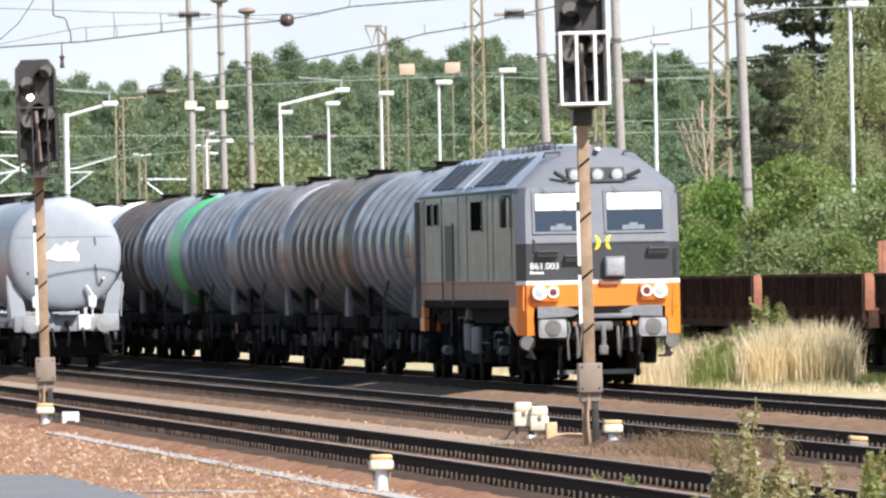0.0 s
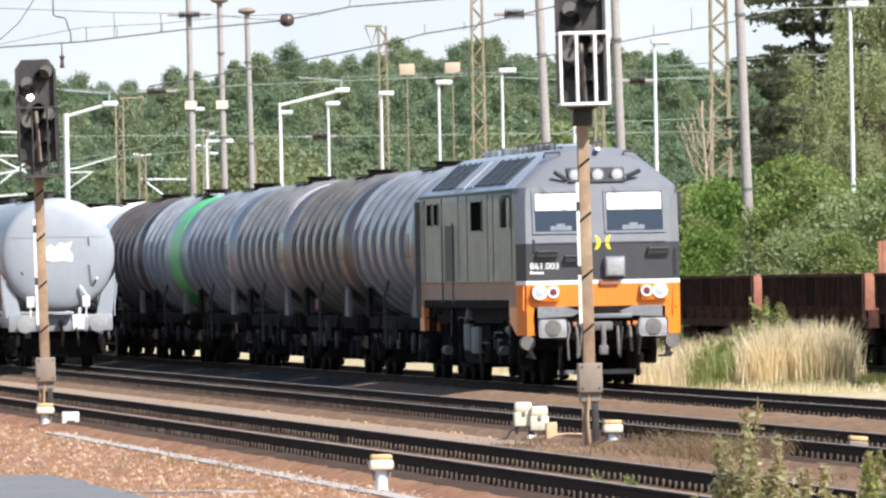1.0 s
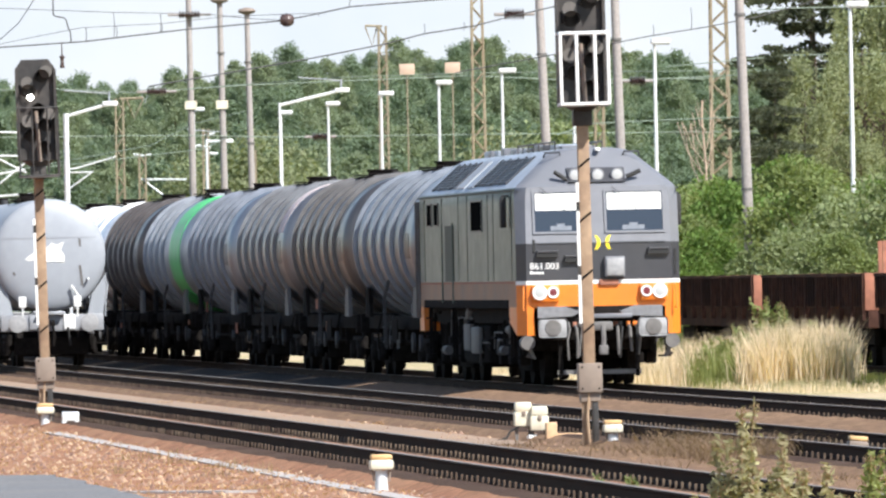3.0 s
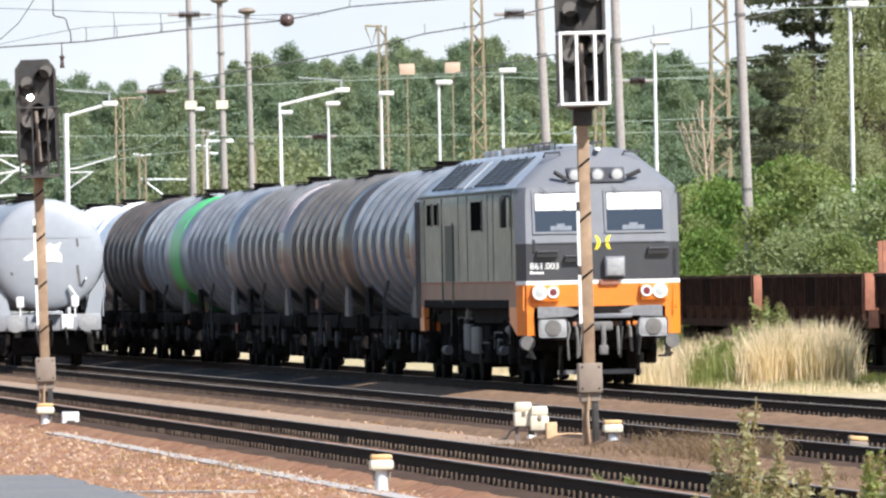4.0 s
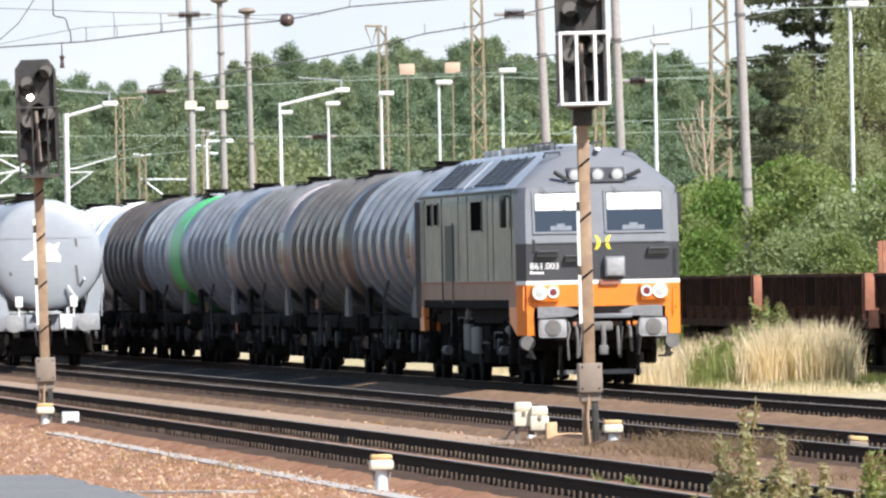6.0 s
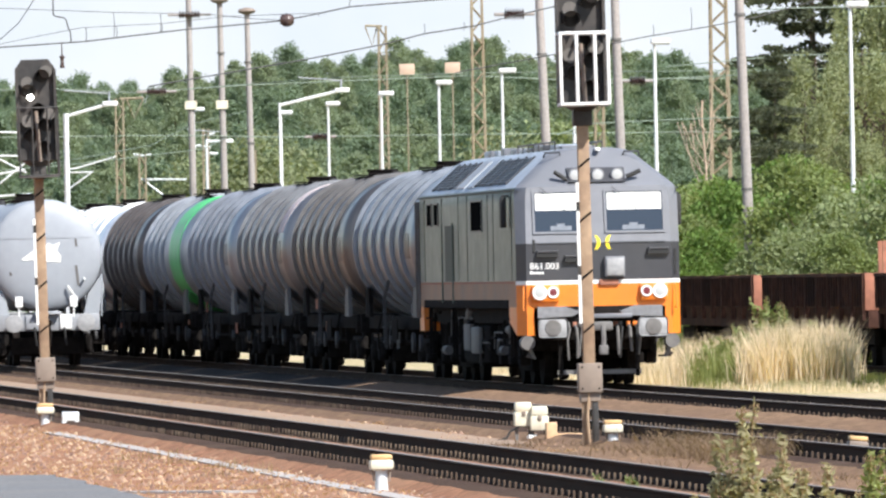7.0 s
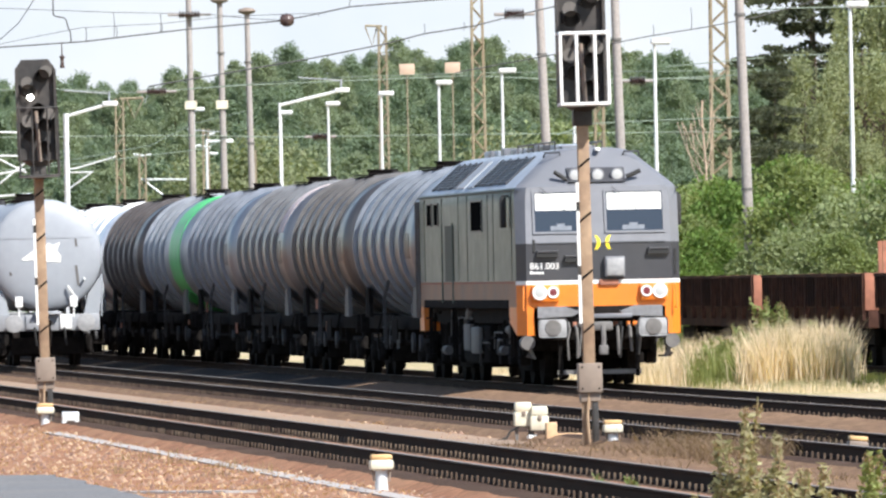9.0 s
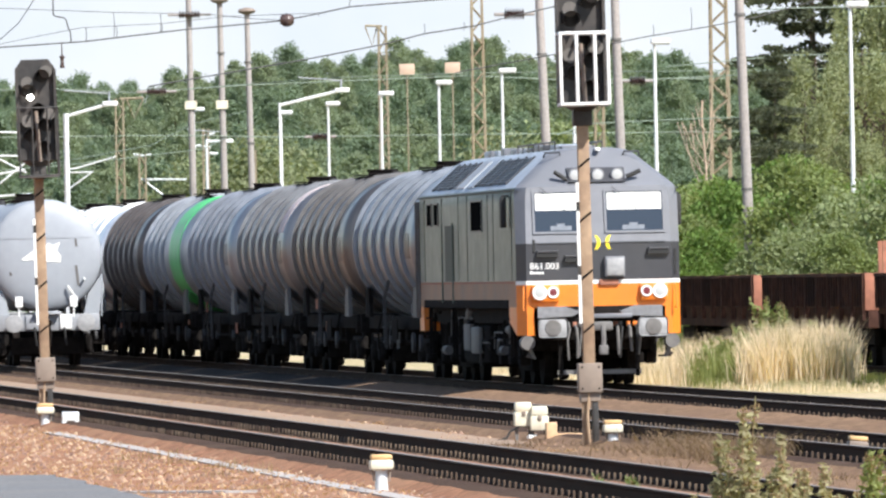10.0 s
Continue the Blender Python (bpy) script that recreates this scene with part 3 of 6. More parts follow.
    fbox(bm, -1.15, -0.1, 2.545, 2.565, 0.0, 0.015)
    fbox(bm, 0.1, 1.2, 2.545, 2.565, 0.0, 0.015)
    part("seam", bm, M_DGREY, t)
    bx = part("socket_box", box(B(), 0.10, 0.46, -0.12, 0.0, 1.93, 2.3, 0.02), M_LGREY, t, "light grey multiple-unit socket box")
    part("socket_lid", box(B(), 0.13, 0.44, -0.14, -0.12, 1.96, 2.27, 0.01), M_BUFFER, bx)
    part("cable_cover", box(B(), -0.0, 0.35, -0.05, 0.0, 1.79, 1.89, 0.01), M_RUSTLIT, t, "brown cover plate on the stripe")
    # yellow mark: two arcs back to back
    bm = B()
    for s, cx in ((1, -0.09), (-1, 0.25)):
        pts = [(cx + s * 0.13 * math.cos(a), 2.555 + 0.14 * math.sin(a)) for a in np.linspace(-1.15, 1.15, 9)]
        inn = [(cx + s * (0.13 * math.cos(a) - 0.07 * math.cos(a * 0.9)), 2.555 + 0.14 * math.sin(a)) for a in np.linspace(-1.15, 1.15, 9)]
        for k in range(8):
            q = [bm.verts.new((x, rake(z) - 0.006, z)) for x, z in (pts[k], pts[k + 1], inn[k + 1], inn[k])]
            bm.faces.new(q)
    part("emblem", bm, M_YELLOW, t, "plain yellow double arc emblem")
    # running number, and an unreadable line below it
    cu = bpy.data.curves.new("number", "FONT")
    cu.body, cu.size, cu.extrude, cu.align_x = "861.003", 0.165, 0.002, "LEFT"
    cu.offset = 0.001
    tx = new("number_text", cu)
    dg = bpy.context.evaluated_depsgraph_get()
    me = bpy.data.meshes.new_from_object(tx.evaluated_get(dg))
    bpy.data.objects.remove(tx)
    me.transform(Matrix.Translation((-1.24, -0.006, 2.09)) @ Matrix.Rotation(radians(90), 4, "X"))
    me.materials.clear()
    me.materials.append(M_WHITE)
    part("number", me, M_WHITE, t, "white running number")
    bm = B()
    for k, (a, b) in enumerate(((0, 0.05), (0.06, 0.1), (0.11, 0.16), (0.17, 0.2), (0.21, 0.25))):
        box(bm, -1.24 + a, -1.24 + b, -0.006, 0.0, 2.005, 2.045 if k else 2.06)
    part("name_bars", bm, M_WHITE, t, "short row of white marks")

    # sides: windows, doors, grilles, seams
    for sx in (-1, 1):
        X = sx * 1.47

        def sbox(bm, y0, y1, z0, z1, d, d0=-0.01):
            return box(bm, min(X + sx * d0, X + sx * d), max(X + sx * d0, X + sx * d), y0, y1, z0, z1)
        for y0, y1, z0, z1 in ((17.05, 17.95, 2.98, 3.37), (15.6, 16.45, 2.98, 3.37), (6.6, 8.7, 2.83, 3.36)):
            w = part("side_window", sbox(B(), y0, y1, z0, z1, 0.01), M_SIDEGLASS, t, "dark side window")
            fr = B()
            for a in ((y0 - 0.06, y1 + 0.06, z1, z1 + 0.03), (y0 - 0.06, y1 + 0.06, z0 - 0.03, z0), (y0 - 0.06, y0, z0, z1), (y1, y1 + 0.06, z0, z1)):
                sbox(fr, *a, 0.02)
            part("frame", fr, M_DGREY, w)
        part("side_door", sbox(B(), 12.4, 14.2, 1.9, 2.95, 0.012), M_OLIVEDARK, t, "dark recessed side door")
        rl = B()
        for y in (12.2, 14.4):
            rod(rl, (X + sx * 0.05, y, 1.5), (X + sx * 0.05, y, 3.0), 0.018, seg=6)
        part("hand_rail", rl, M_OLIVE, t)
        mr = B()
        box(mr, X + (sx * 0.11) - 0.05, X + (sx * 0.11) + 0.05, 1.2, 1.5, 2.85, 3.4, 0.02)
        rod(mr, (X, 1.35, 3.42), (X + sx * 0.13, 1.35, 3.42), 0.02, seg=6)
        part("mirror", mr, M_RUBBER, t, "black rear-view mirror")
        part("sole_bar", sbox(B(), 1.7, LOCO_LEN - 1.3, 1.40, 1.55, 0.008), M_UNDER, t, "black sole bar")
        part("side_band", sbox(B(), 0.25, LOCO_LEN - 0.25, 1.845, 1.88, 0.006), M_RUSTLIT, t, "dusty seam over the orange band")
        sm = B()
        for y in (0.9, 4.4, 5.5, 9.6, 11.4, 14.9, 18.6):
            sbox(sm, y, y + 0.05, 1.9, 3.48, 0.008)
        sbox(sm, 0.3, LOCO_LEN - 0.3, 3.5, 3.53, 0.02)
        part("panel_seams", sm, M_OLIVEDARK, t)
        # rear corner orange upright
        part("corner_skirt", sbox(B(), LOCO_LEN - 1.2, LOCO_LEN - 0.3, 0.95, 1.42, 0.004, -0.3), M_ORANGE, t, "orange corner skirt")
        rr = B()
        for y in (LOCO_LEN - 0.9, LOCO_LEN - 0.35):
            rod(rr, (X + sx * 0.06, y, 1.2), (X + sx * 0.06, y, 3.45), 0.03, seg=6)
        part("hand_rail", rr, M_UNDERGREY, t)

        # roof slope grilles
        def on_slope(u, y, up):
            x, z = 1.40 + (0.80 - 1.40) * u, 3.60 + (4.14 - 3.60) * u
            return (sx * (x + 0.67 * up), y, z + 0.74 * up)

        def slope_plate(bm, u0, u1, y0, y1, h):
            vs = [bm.verts.new(on_slope(u, y, q)) for q in (0.0, h) for u, y in ((u0, y0), (u1, y0), (u1, y1), (u0, y1))]
            for q in ((0, 1, 2, 3), (4, 7, 6, 5), (0, 4, 5, 1), (1, 5, 6, 2), (2, 6, 7, 3), (3, 7, 4, 0)):
                bm.faces.new([vs[i] for i in q])
            bmesh.ops.recalc_face_normals(bm, faces=bm.faces)
            return bm
        for y0, y1 in ((2.9, 9.0), (13.2, 17.9)):
            g = part("roof_grille", slope_plate(B(), 0.08, 0.96, y0, y1, 0.012), M_GRILLE, t, "dark louvred roof grille")
            for k in range(9):
                u = 0.12 + k * 0.095
                part("slat", slope_plate(B(), u, u + 0.035, y0, y1, 0.03), M_DGREY, g)
            for k in range(5):
                yy = y0 + (y1 - y0) * k / 4
                part("rib", slope_plate(B(), 0.06, 0.98, yy - 0.05, yy + 0.05, 0.034), M_DGREY, g)
        for y0, y1 in ((9.4, 10.6), (11.2, 12.8)):
            part("roof_panel", slope_plate(B(), 0.06, 0.97, y0, y1, 0.025), M_GALVDULL if y0 > 11 else M_ROOF, t, "pale roof panel")
    # roof gear
    rng = random.Random(8)
    y = 3.2
    while y < LOCO_LEN - 3:
        w, ln, h = rng.uniform(0.25, 0.5), rng.uniform(0.5, 1.2), rng.uniform(0.08, 0.17)
        part("roof_unit", box(B(), -w, w, y, y + ln, 4.2, 4.24 + h, 0.03), rng.choice((M_DGREY, M_ROOF, M_LGREY)), t)
        y += ln + rng.uniform(0.15, 0.5)
    rl = B()
    for x in (-0.55, 0.3):
        tube(rl, [(x, 2.0, 4.38), (x, 9.0, 4.38)], 0.018)
        for k in range(8):
            rod(rl, (x, 2.0 + k, 4.2), (x, 2.0 + k, 4.38), 0.014, seg=5)
    part("roof_rail", rl, M_DGREY, t, "thin dark roof railing")

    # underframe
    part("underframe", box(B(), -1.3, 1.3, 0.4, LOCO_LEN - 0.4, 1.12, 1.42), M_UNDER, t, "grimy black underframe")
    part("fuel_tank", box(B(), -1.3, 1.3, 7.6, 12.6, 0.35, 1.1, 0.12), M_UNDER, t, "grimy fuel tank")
    for sx in (-1, 1):
        bb = B()
        box(bb, sx * 1.36 - 0.05, sx * 1.36 + 0.05, 8.4, 9.9, 0.55, 1.05, 0.03)
        part("battery_box", bb, M_UNDERGREY, t, "dusty grey equipment box")
        bb = B()
        box(bb, sx * 1.36 - 0.05, sx * 1.36 + 0.05, 10.2, 11.4, 0.6, 1.1, 0.03)
        part("battery_box", bb, M_UNDERGREY, t, "dusty grey equipment box")
    for cy in (4.2, LOCO_LEN - 4.2):
        bg = part("bogie", box(B(), -1.05, 1.05, cy - 2.6, cy + 2.6, 0.62, 0.86, 0.04), M_UNDER, t, "grimy three-axle bogie")
        for sx in (-1, 1):
            fr = B()
            box(fr, sx * 1.1 - 0.06, sx * 1.1 + 0.06, cy - 2.6, cy + 2.6, 0.58, 0.85, 0.03)
            for k in (-1, 0, 1):
                box(fr, sx * 1.14 - 0.1, sx * 1.14 + 0.1, cy + k * 1.85 - 0.22, cy + k * 1.85 + 0.22, 0.36, 0.72, 0.05)
                for q in (-0.42, 0.42):
                    rod(fr, (sx * 1.13, cy + k * 1.85 + q, 0.55), (sx * 1.13, cy + k * 1.85 + q, 1.1), 0.09, seg=10)
            rod(fr, (sx * 1.2, cy - 0.9, 0.5), (sx * 1.2, cy - 0.4, 1.05), 0.05, seg=8)
            part("bogie_side", fr, M_UNDER, bg)
        part("brake_rigging", box(B(), -0.95, 0.95, cy - 1.3, cy + 1.3, 0.25, 0.62, 0.05), M_UNDER, bg)
        for k in (-1, 0, 1):
            wheelset(bg, cy + k * 1.85, 0.53)
    # pipes, cocks and tanks along the underframe
    rng = random.Random(17)
    for sx in (-1, 1):
        for i in range(26):
            y = rng.uniform(1.2, LOCO_LEN - 1.2)
            kind = rng.random()
            b = B()
            if kind < 0.45:
                ln = rng.uniform(0.4, 1.6)
                z = rng.uniform(0.75, 1.35)
                tube(b, [(sx * 1.33, y, z), (sx * 1.33, y + ln, z), (sx * 1.33, y + ln + 0.12, z - rng.uniform(0.2, 0.5))], rng.uniform(0.015, 0.03), 6)
                part("pipe", b, rng.choice((M_UNDERGREY, M_UNDER, M_UNDERGREY)), t, "bent underframe pipe")
            elif kind < 0.75:
                z = rng.uniform(0.6, 1.2)
                box(b, sx * 1.33 - 0.05, sx * 1.33 + 0.05, y, y + rng.uniform(0.15, 0.5), z, z + rng.uniform(0.1, 0.28), 0.015)
                part("small_box", b, rng.choice((M_UNDERGREY, M_UNDER)), t)
            else:
                z = rng.uniform(0.5, 1.1)
                rod(b, (sx * 1.3, y, z), (sx * 1.3, y + rng.uniform(0.3, 0.8), z), rng.uniform(0.06, 0.11), seg=12)
                part("air_tank", b, rng.choice((M_UNDERGREY, M_UNDER)), t, "small air reservoir")
    # steps below the doors
    for sx in (-1, 1):
        for y in (1.7, LOCO_LEN - 1.9, 13.3):
            st = B()
            for z in (0.5, 0.85, 1.2):
                box(st, sx * 1.36 - 0.12, sx * 1.36 + 0.06, y - 0.25, y + 0.25, z - 0.015, z + 0.015)
            for q in (-0.25, 0.25):
                box(st, sx * 1.4 - 0.02, sx * 1.4 + 0.02, y + q - 0.02, y + q + 0.02, 0.48, 1.42)
            part("step", st, M_UNDER, t, "black cab steps")
    return t


def wheelset_mesh(r):
    bm = B()
    for s in (-1, 1):
        x = s * 0.7535
        lathe(bm, [(x - 0.07, r * 0.5), (x - 0.07, r + 0.0), (x - 0.045 * 1, r), (x + 0.06, r - 0.005), (x + 0.068, r * 0.86), (x + 0.03, r * 0.8), (x + 0.03, r * 0.35), (x + 0.07, r * 0.3), (x + 0.07, 0.02)], "X", 28)
        lathe(bm, [(x - s * 0.07 - 0.014, r + 0.028), (x - s * 0.07 + 0.014, r + 0.028)], "X", 28)
    lathe(bm, [(-0.95, 0.07), (0.95, 0.07)], "X", 12)
    return mesh_of(bm, "wheelset", M_UNDER, M_RAILHEAD)


WHEELS = {}


def wheelset(parent, y, r):
    if r not in WHEELS:
        WHEELS[r] = wheelset_mesh(r)
    o = new("wheelset", WHEELS[r])
    o.parent = parent
    o.location = (0, y, r)
    return o


# ---- tank wagons ----
WAGON_LEN = 16.4


def build_tank_wagon(m, paint, rib_paint, label, R=1.46, zc=2.66, ribs=6, band=None, frame_paint=None, group="tank wagons of the standing train", end_kit=False, skirt=None, dome_depth=0.42, stain=None):
    frame_paint = frame_paint or M_UNDER
    t = thing("tank_wagon", m, label, "tank wagon", group)
    y0, y1 = 0.95, WAGON_LEN - 0.95
    bm = B()
    dome = [(y0 + dome_depth * (1 - math.sin(a)), R * math.cos(a) ** 0.75) for a in np.linspace(math.pi / 2 * 0.985, 0, 8)]
    prof = dome + [(y0 + 0.6 + (y1 - y0 - 1.2) * k / 8, R) for k in range(9)] + [(y0 + y1 - a, r) for a, r in reversed(dome)]
    lathe(bm, prof, "Y", 48, (0, 0, zc))
    tank = part("tank", bm, paint, t)
    for k in range(ribs):
        y = y0 + 2.1 + (y1 - y0 - 3.6) * k / max(1, ribs - 1)
        if band and y < y0 + 4.5:
            continue
        bm = B()
        lathe(bm, [(y - 0.08, R - 0.01), (y - 0.06, R + 0.085), (y + 0.06, R + 0.085), (y + 0.1, R - 0.01)], "Y", 48, (0, 0, zc))
        part("rib", bm, rib_paint, tank, "raised stiffening ring")
    if band:
        bm = B()
        lathe(bm, [(y0 + 0.55, R - 0.005), (y0 + 0.56, R + 0.015), (y0 + 4.2, R + 0.015), (y0 + 4.21, R - 0.005)], "Y", 48, (0, 0, zc))
        part("band", bm, band, tank, "bright green painted band")
    def arc_plate(a0, a1, ya, yb, lift):
        bm = B()
        rows = [[bm.verts.new(((R + q) * math.cos(a), y, zc + (R + q) * math.sin(a))) for y in (ya, yb) for q in (-0.01, lift)] for a in np.linspace(radians(a0), radians(a1), 14)]
        for p, q in zip(rows, rows[1:]):
            for i, j in ((0, 1), (1, 3), (3, 2)):
                bm.faces.new((p[i], p[j], q[j], q[i]))
        bm.faces.new([rows[0][i] for i in (0, 1, 3, 2)])
        bm.faces.new([rows[-1][i] for i in (0, 1, 3, 2)])
        bmesh.ops.recalc_face_normals(bm, faces=bm.faces)
        return bm
    if not end_kit:
        for a0 in (172, -12):
            part("data_panel", arc_plate(a0, a0 + 20, y0 + 0.7, y0 + 1.9, 0.006), M_DGREY, tank, "dark painted data panel")
    if stain:
        part("stain", arc_plate(72, 165, y0 + 0.5, y0 + 2.0, 0.012), stain, tank, "pale pinkish spill stain")
    # walkway, manhole and vents on top
    wk = B()
    zt = zc + R
    for x in (-0.3, 0.3):
        box(wk, x - 0.14, x + 0.14, 6.3, 10.2, zt + 0.02, zt + 0.045)
        for y in (6.5, 8.2, 10.0):
            box(wk, x - 0.03, x + 0.03, y - 0.03, y + 0.03, zt - 0.15, zt + 0.02)
    part("walkway", wk, M_UNDER, t, "dark top walkway")
    mh = B()
    rod(mh, (0, 8.2, zt - 0.05), (0, 8.2, zt + 0.16), 0.3, seg=16)
    rod(mh, (0, 8.2, zt + 0.16), (0, 8.2, zt + 0.2), 0.34, seg=16)
    part("manhole", mh, M_UNDER, t, "domed manhole cover")
    for y in (6.0, 10.4):
        v = B()
        rod(v, (0.1, y, zt - 0.05), (0.1, y, zt + 0.14), 0.09, seg=10)
        part("vent", v, M_SADDLE, t)
    for y in (6.1, 10.3):
        hr = B()
        tube(hr, [(-0.46, y, zt - 0.1), (-0.46, y, zt + 0.09), (0.46, y, zt + 0.09), (0.46, y, zt - 0.1)], 0.016)
        part("grab_rail", hr, M_UNDER, t)
    # frame
    for sx in (-1, 1):
        part("sill", box(B(), sx * 1.0 - 0.09, sx * 1.0 + 0.09, 0.62, WAGON_LEN - 0.62, 0.95, 1.22, 0.015), frame_paint, t)
        for y in (2.6, WAGON_LEN - 2.6):
            sd = B()
            pts = [(y - 0.55, 1.2), (y + 0.55, 1.2), (y + 0.3, 1.8), (y - 0.3, 1.8)]
            a = [sd.verts.new((sx * 1.2, u, w)) for u, w in pts]
            b = [sd.verts.new((sx * 1.28, u, w)) for u, w in pts]
            for i in range(4):
                sd.faces.new((a[i], a[(i + 1) % 4], b[(i + 1) % 4], b[i]))
            sd.faces.new(a)
            sd.faces.new(b)
            bmesh.ops.recalc_face_normals(sd, faces=sd.faces)
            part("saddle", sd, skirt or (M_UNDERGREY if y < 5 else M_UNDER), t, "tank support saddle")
        ld = B()
        for q in (-0.2, 0.2):
            tube(ld, [(sx * 1.38, 8.2 + q, 0.6), (sx * 1.4, 8.2 + q, 1.6), (sx * 1.3, 8.2 + q, 1.95)], 0.02)
        for k in range(4):
            rod(ld, (sx * 1.42, 8.0, 0.7 + k * 0.3), (sx * 1.42, 8.4, 0.7 + k * 0.3), 0.014, seg=5)
        part("ladder", ld, M_WGREY if end_kit else M_SADDLE, t, "steel side ladder")
    for ye, d in ((0.62, -1), (WAGON_LEN - 0.62, 1)):
        part("headstock", box(B(), -1.25, 1.25, ye - 0.09, ye + 0.09, 0.86, 1.26, 0.02), frame_paint, t)
        for sx in (-1, 1):
            bm = B()
            lathe(bm, [(0.1, 0.13), (0.35, 0.12), (0.36, 0.095), (0.56, 0.09), (0.57, 0.225), (0.6, 0.22), (0.62, 0.1)], "Y", 20)
            if d < 0:
                bm.transform(Matrix.Diagonal((1, -1, 1, 1)))
                bmesh.ops.recalc_face_normals(bm, faces=bm.faces)
            bm.transform(Matrix.Translation((sx * 0.875, ye, 1.05)))
            part("buffer", bm, M_SADDLE if not end_kit else M_BUFFER, t, "round steel buffer")
        hk = B()
        box(hk, -0.06, 0.06, min(ye, ye + d * 0.4), max(ye, ye + d * 0.4), 0.98, 1.12, 0.02)
        tube(hk, [(0, ye + d * 0.3, 1.0), (0.03, ye + d * 0.36, 0.75), (0.0, ye + d * 0.3, 0.5)], 0.035)
        part("coupler", hk, M_UNDER, t, "screw coupling and hook")
        for x in (-0.35, 0.38):
            h = B()
            tube(h, [(x, ye + d * 0.1, 0.95), (x, ye + d * 0.25, 0.85), (x + 0.05, ye + d * 0.2, 0.5)], 0.03)
            part("brake_hose", h, M_RUBBER, t)
    for cy in (2.6, WAGON_LEN - 2.6):
        bg = B()
        for sx in (-1, 1):
            box(bg, sx * 1.0 - 0.06, sx * 1.0 + 0.06, cy - 1.25, cy + 1.25, 0.5, 0.78, 0.03)
            for k in (-0.9, 0.9):
                box(bg, sx * 1.04 - 0.1, sx * 1.04 + 0.1, cy + k - 0.19, cy + k + 0.19, 0.3, 0.62, 0.04)
                for q in (-0.3, 0.3):
                    rod(bg, (sx * 1.04, cy + k + q, 0.4), (sx * 1.04, cy + k + q, 0.7), 0.08, seg=8)
        box(bg, -0.95, 0.95, cy - 0.25, cy + 0.25, 0.55, 0.95, 0.03)
        box(bg, -0.85, 0.85, cy - 0.42, cy + 0.42, 0.24, 0.6, 0.04)
        for q in (-1.45, 1.45):
            box(bg, -0.9, 0.9, cy + q - 0.08, cy + q + 0.08, 0.28, 0.7, 0.02)
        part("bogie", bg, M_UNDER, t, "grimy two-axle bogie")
        for k in (-0.9, 0.9):
            wheelset(t, cy + k, 0.46)
    br = B()
    rod(br, (-0.4, 6.2, 0.75), (-0.4, 7.4, 0.75), 0.2, seg=14)
    box(br, -0.9, 0.9, 8.6, 9.3, 0.62, 0.95, 0.03)
    rod(br, (-1.05, 5.0, 0.7), (-1.05, 11.4, 0.7), 0.035, seg=6)
    for y in (5.2, 11.0):
        box(br, -1.1, 1.1, y - 0.06, y + 0.06, 0.6, 0.95)
    part("brake_gear", br, M_UNDER, t, "brake cylinder and rigging")
    rng = random.Random(int(m.translation.y))
    for sx in (-1, 1):
        for i in range(9):
            y, z = rng.uniform(1.2, WAGON_LEN - 1.2), rng.uniform(0.55, 1.5)
            b = B()
            if i % 3 == 0:
                box(b, sx * 1.16 - 0.012, sx * 1.16 + 0.012, y, y + rng.uniform(0.2, 0.6), z, z + rng.uniform(0.12, 0.25))
                part("label_holder", b, rng.choice((M_SADDLE, M_RUSTLIT, M_SADDLE)), t)
            elif i % 3 == 1:
                tube(b, [(sx * 1.15, y, 1.25), (sx * 1.22, y + 0.1, 0.9), (sx * 1.2, y + 0.25, 0.55)], 0.02, 6)
                part("pipe", b, rng.choice((M_SADDLE, M_UNDER)), t)
            else:
                rod(b, (sx * 1.2, y, 0.7), (sx * 1.26, y, 0.7), rng.uniform(0.1, 0.2), seg=14)
                part("hand_wheel", b, M_SADDLE, t)
    for x in (-1.3, 1.3):
        part("side_plate", box(B(), x - 0.012, x + 0.012, 6.4, 7.6, 0.75, 1.15), frame_paint, t)
    return t


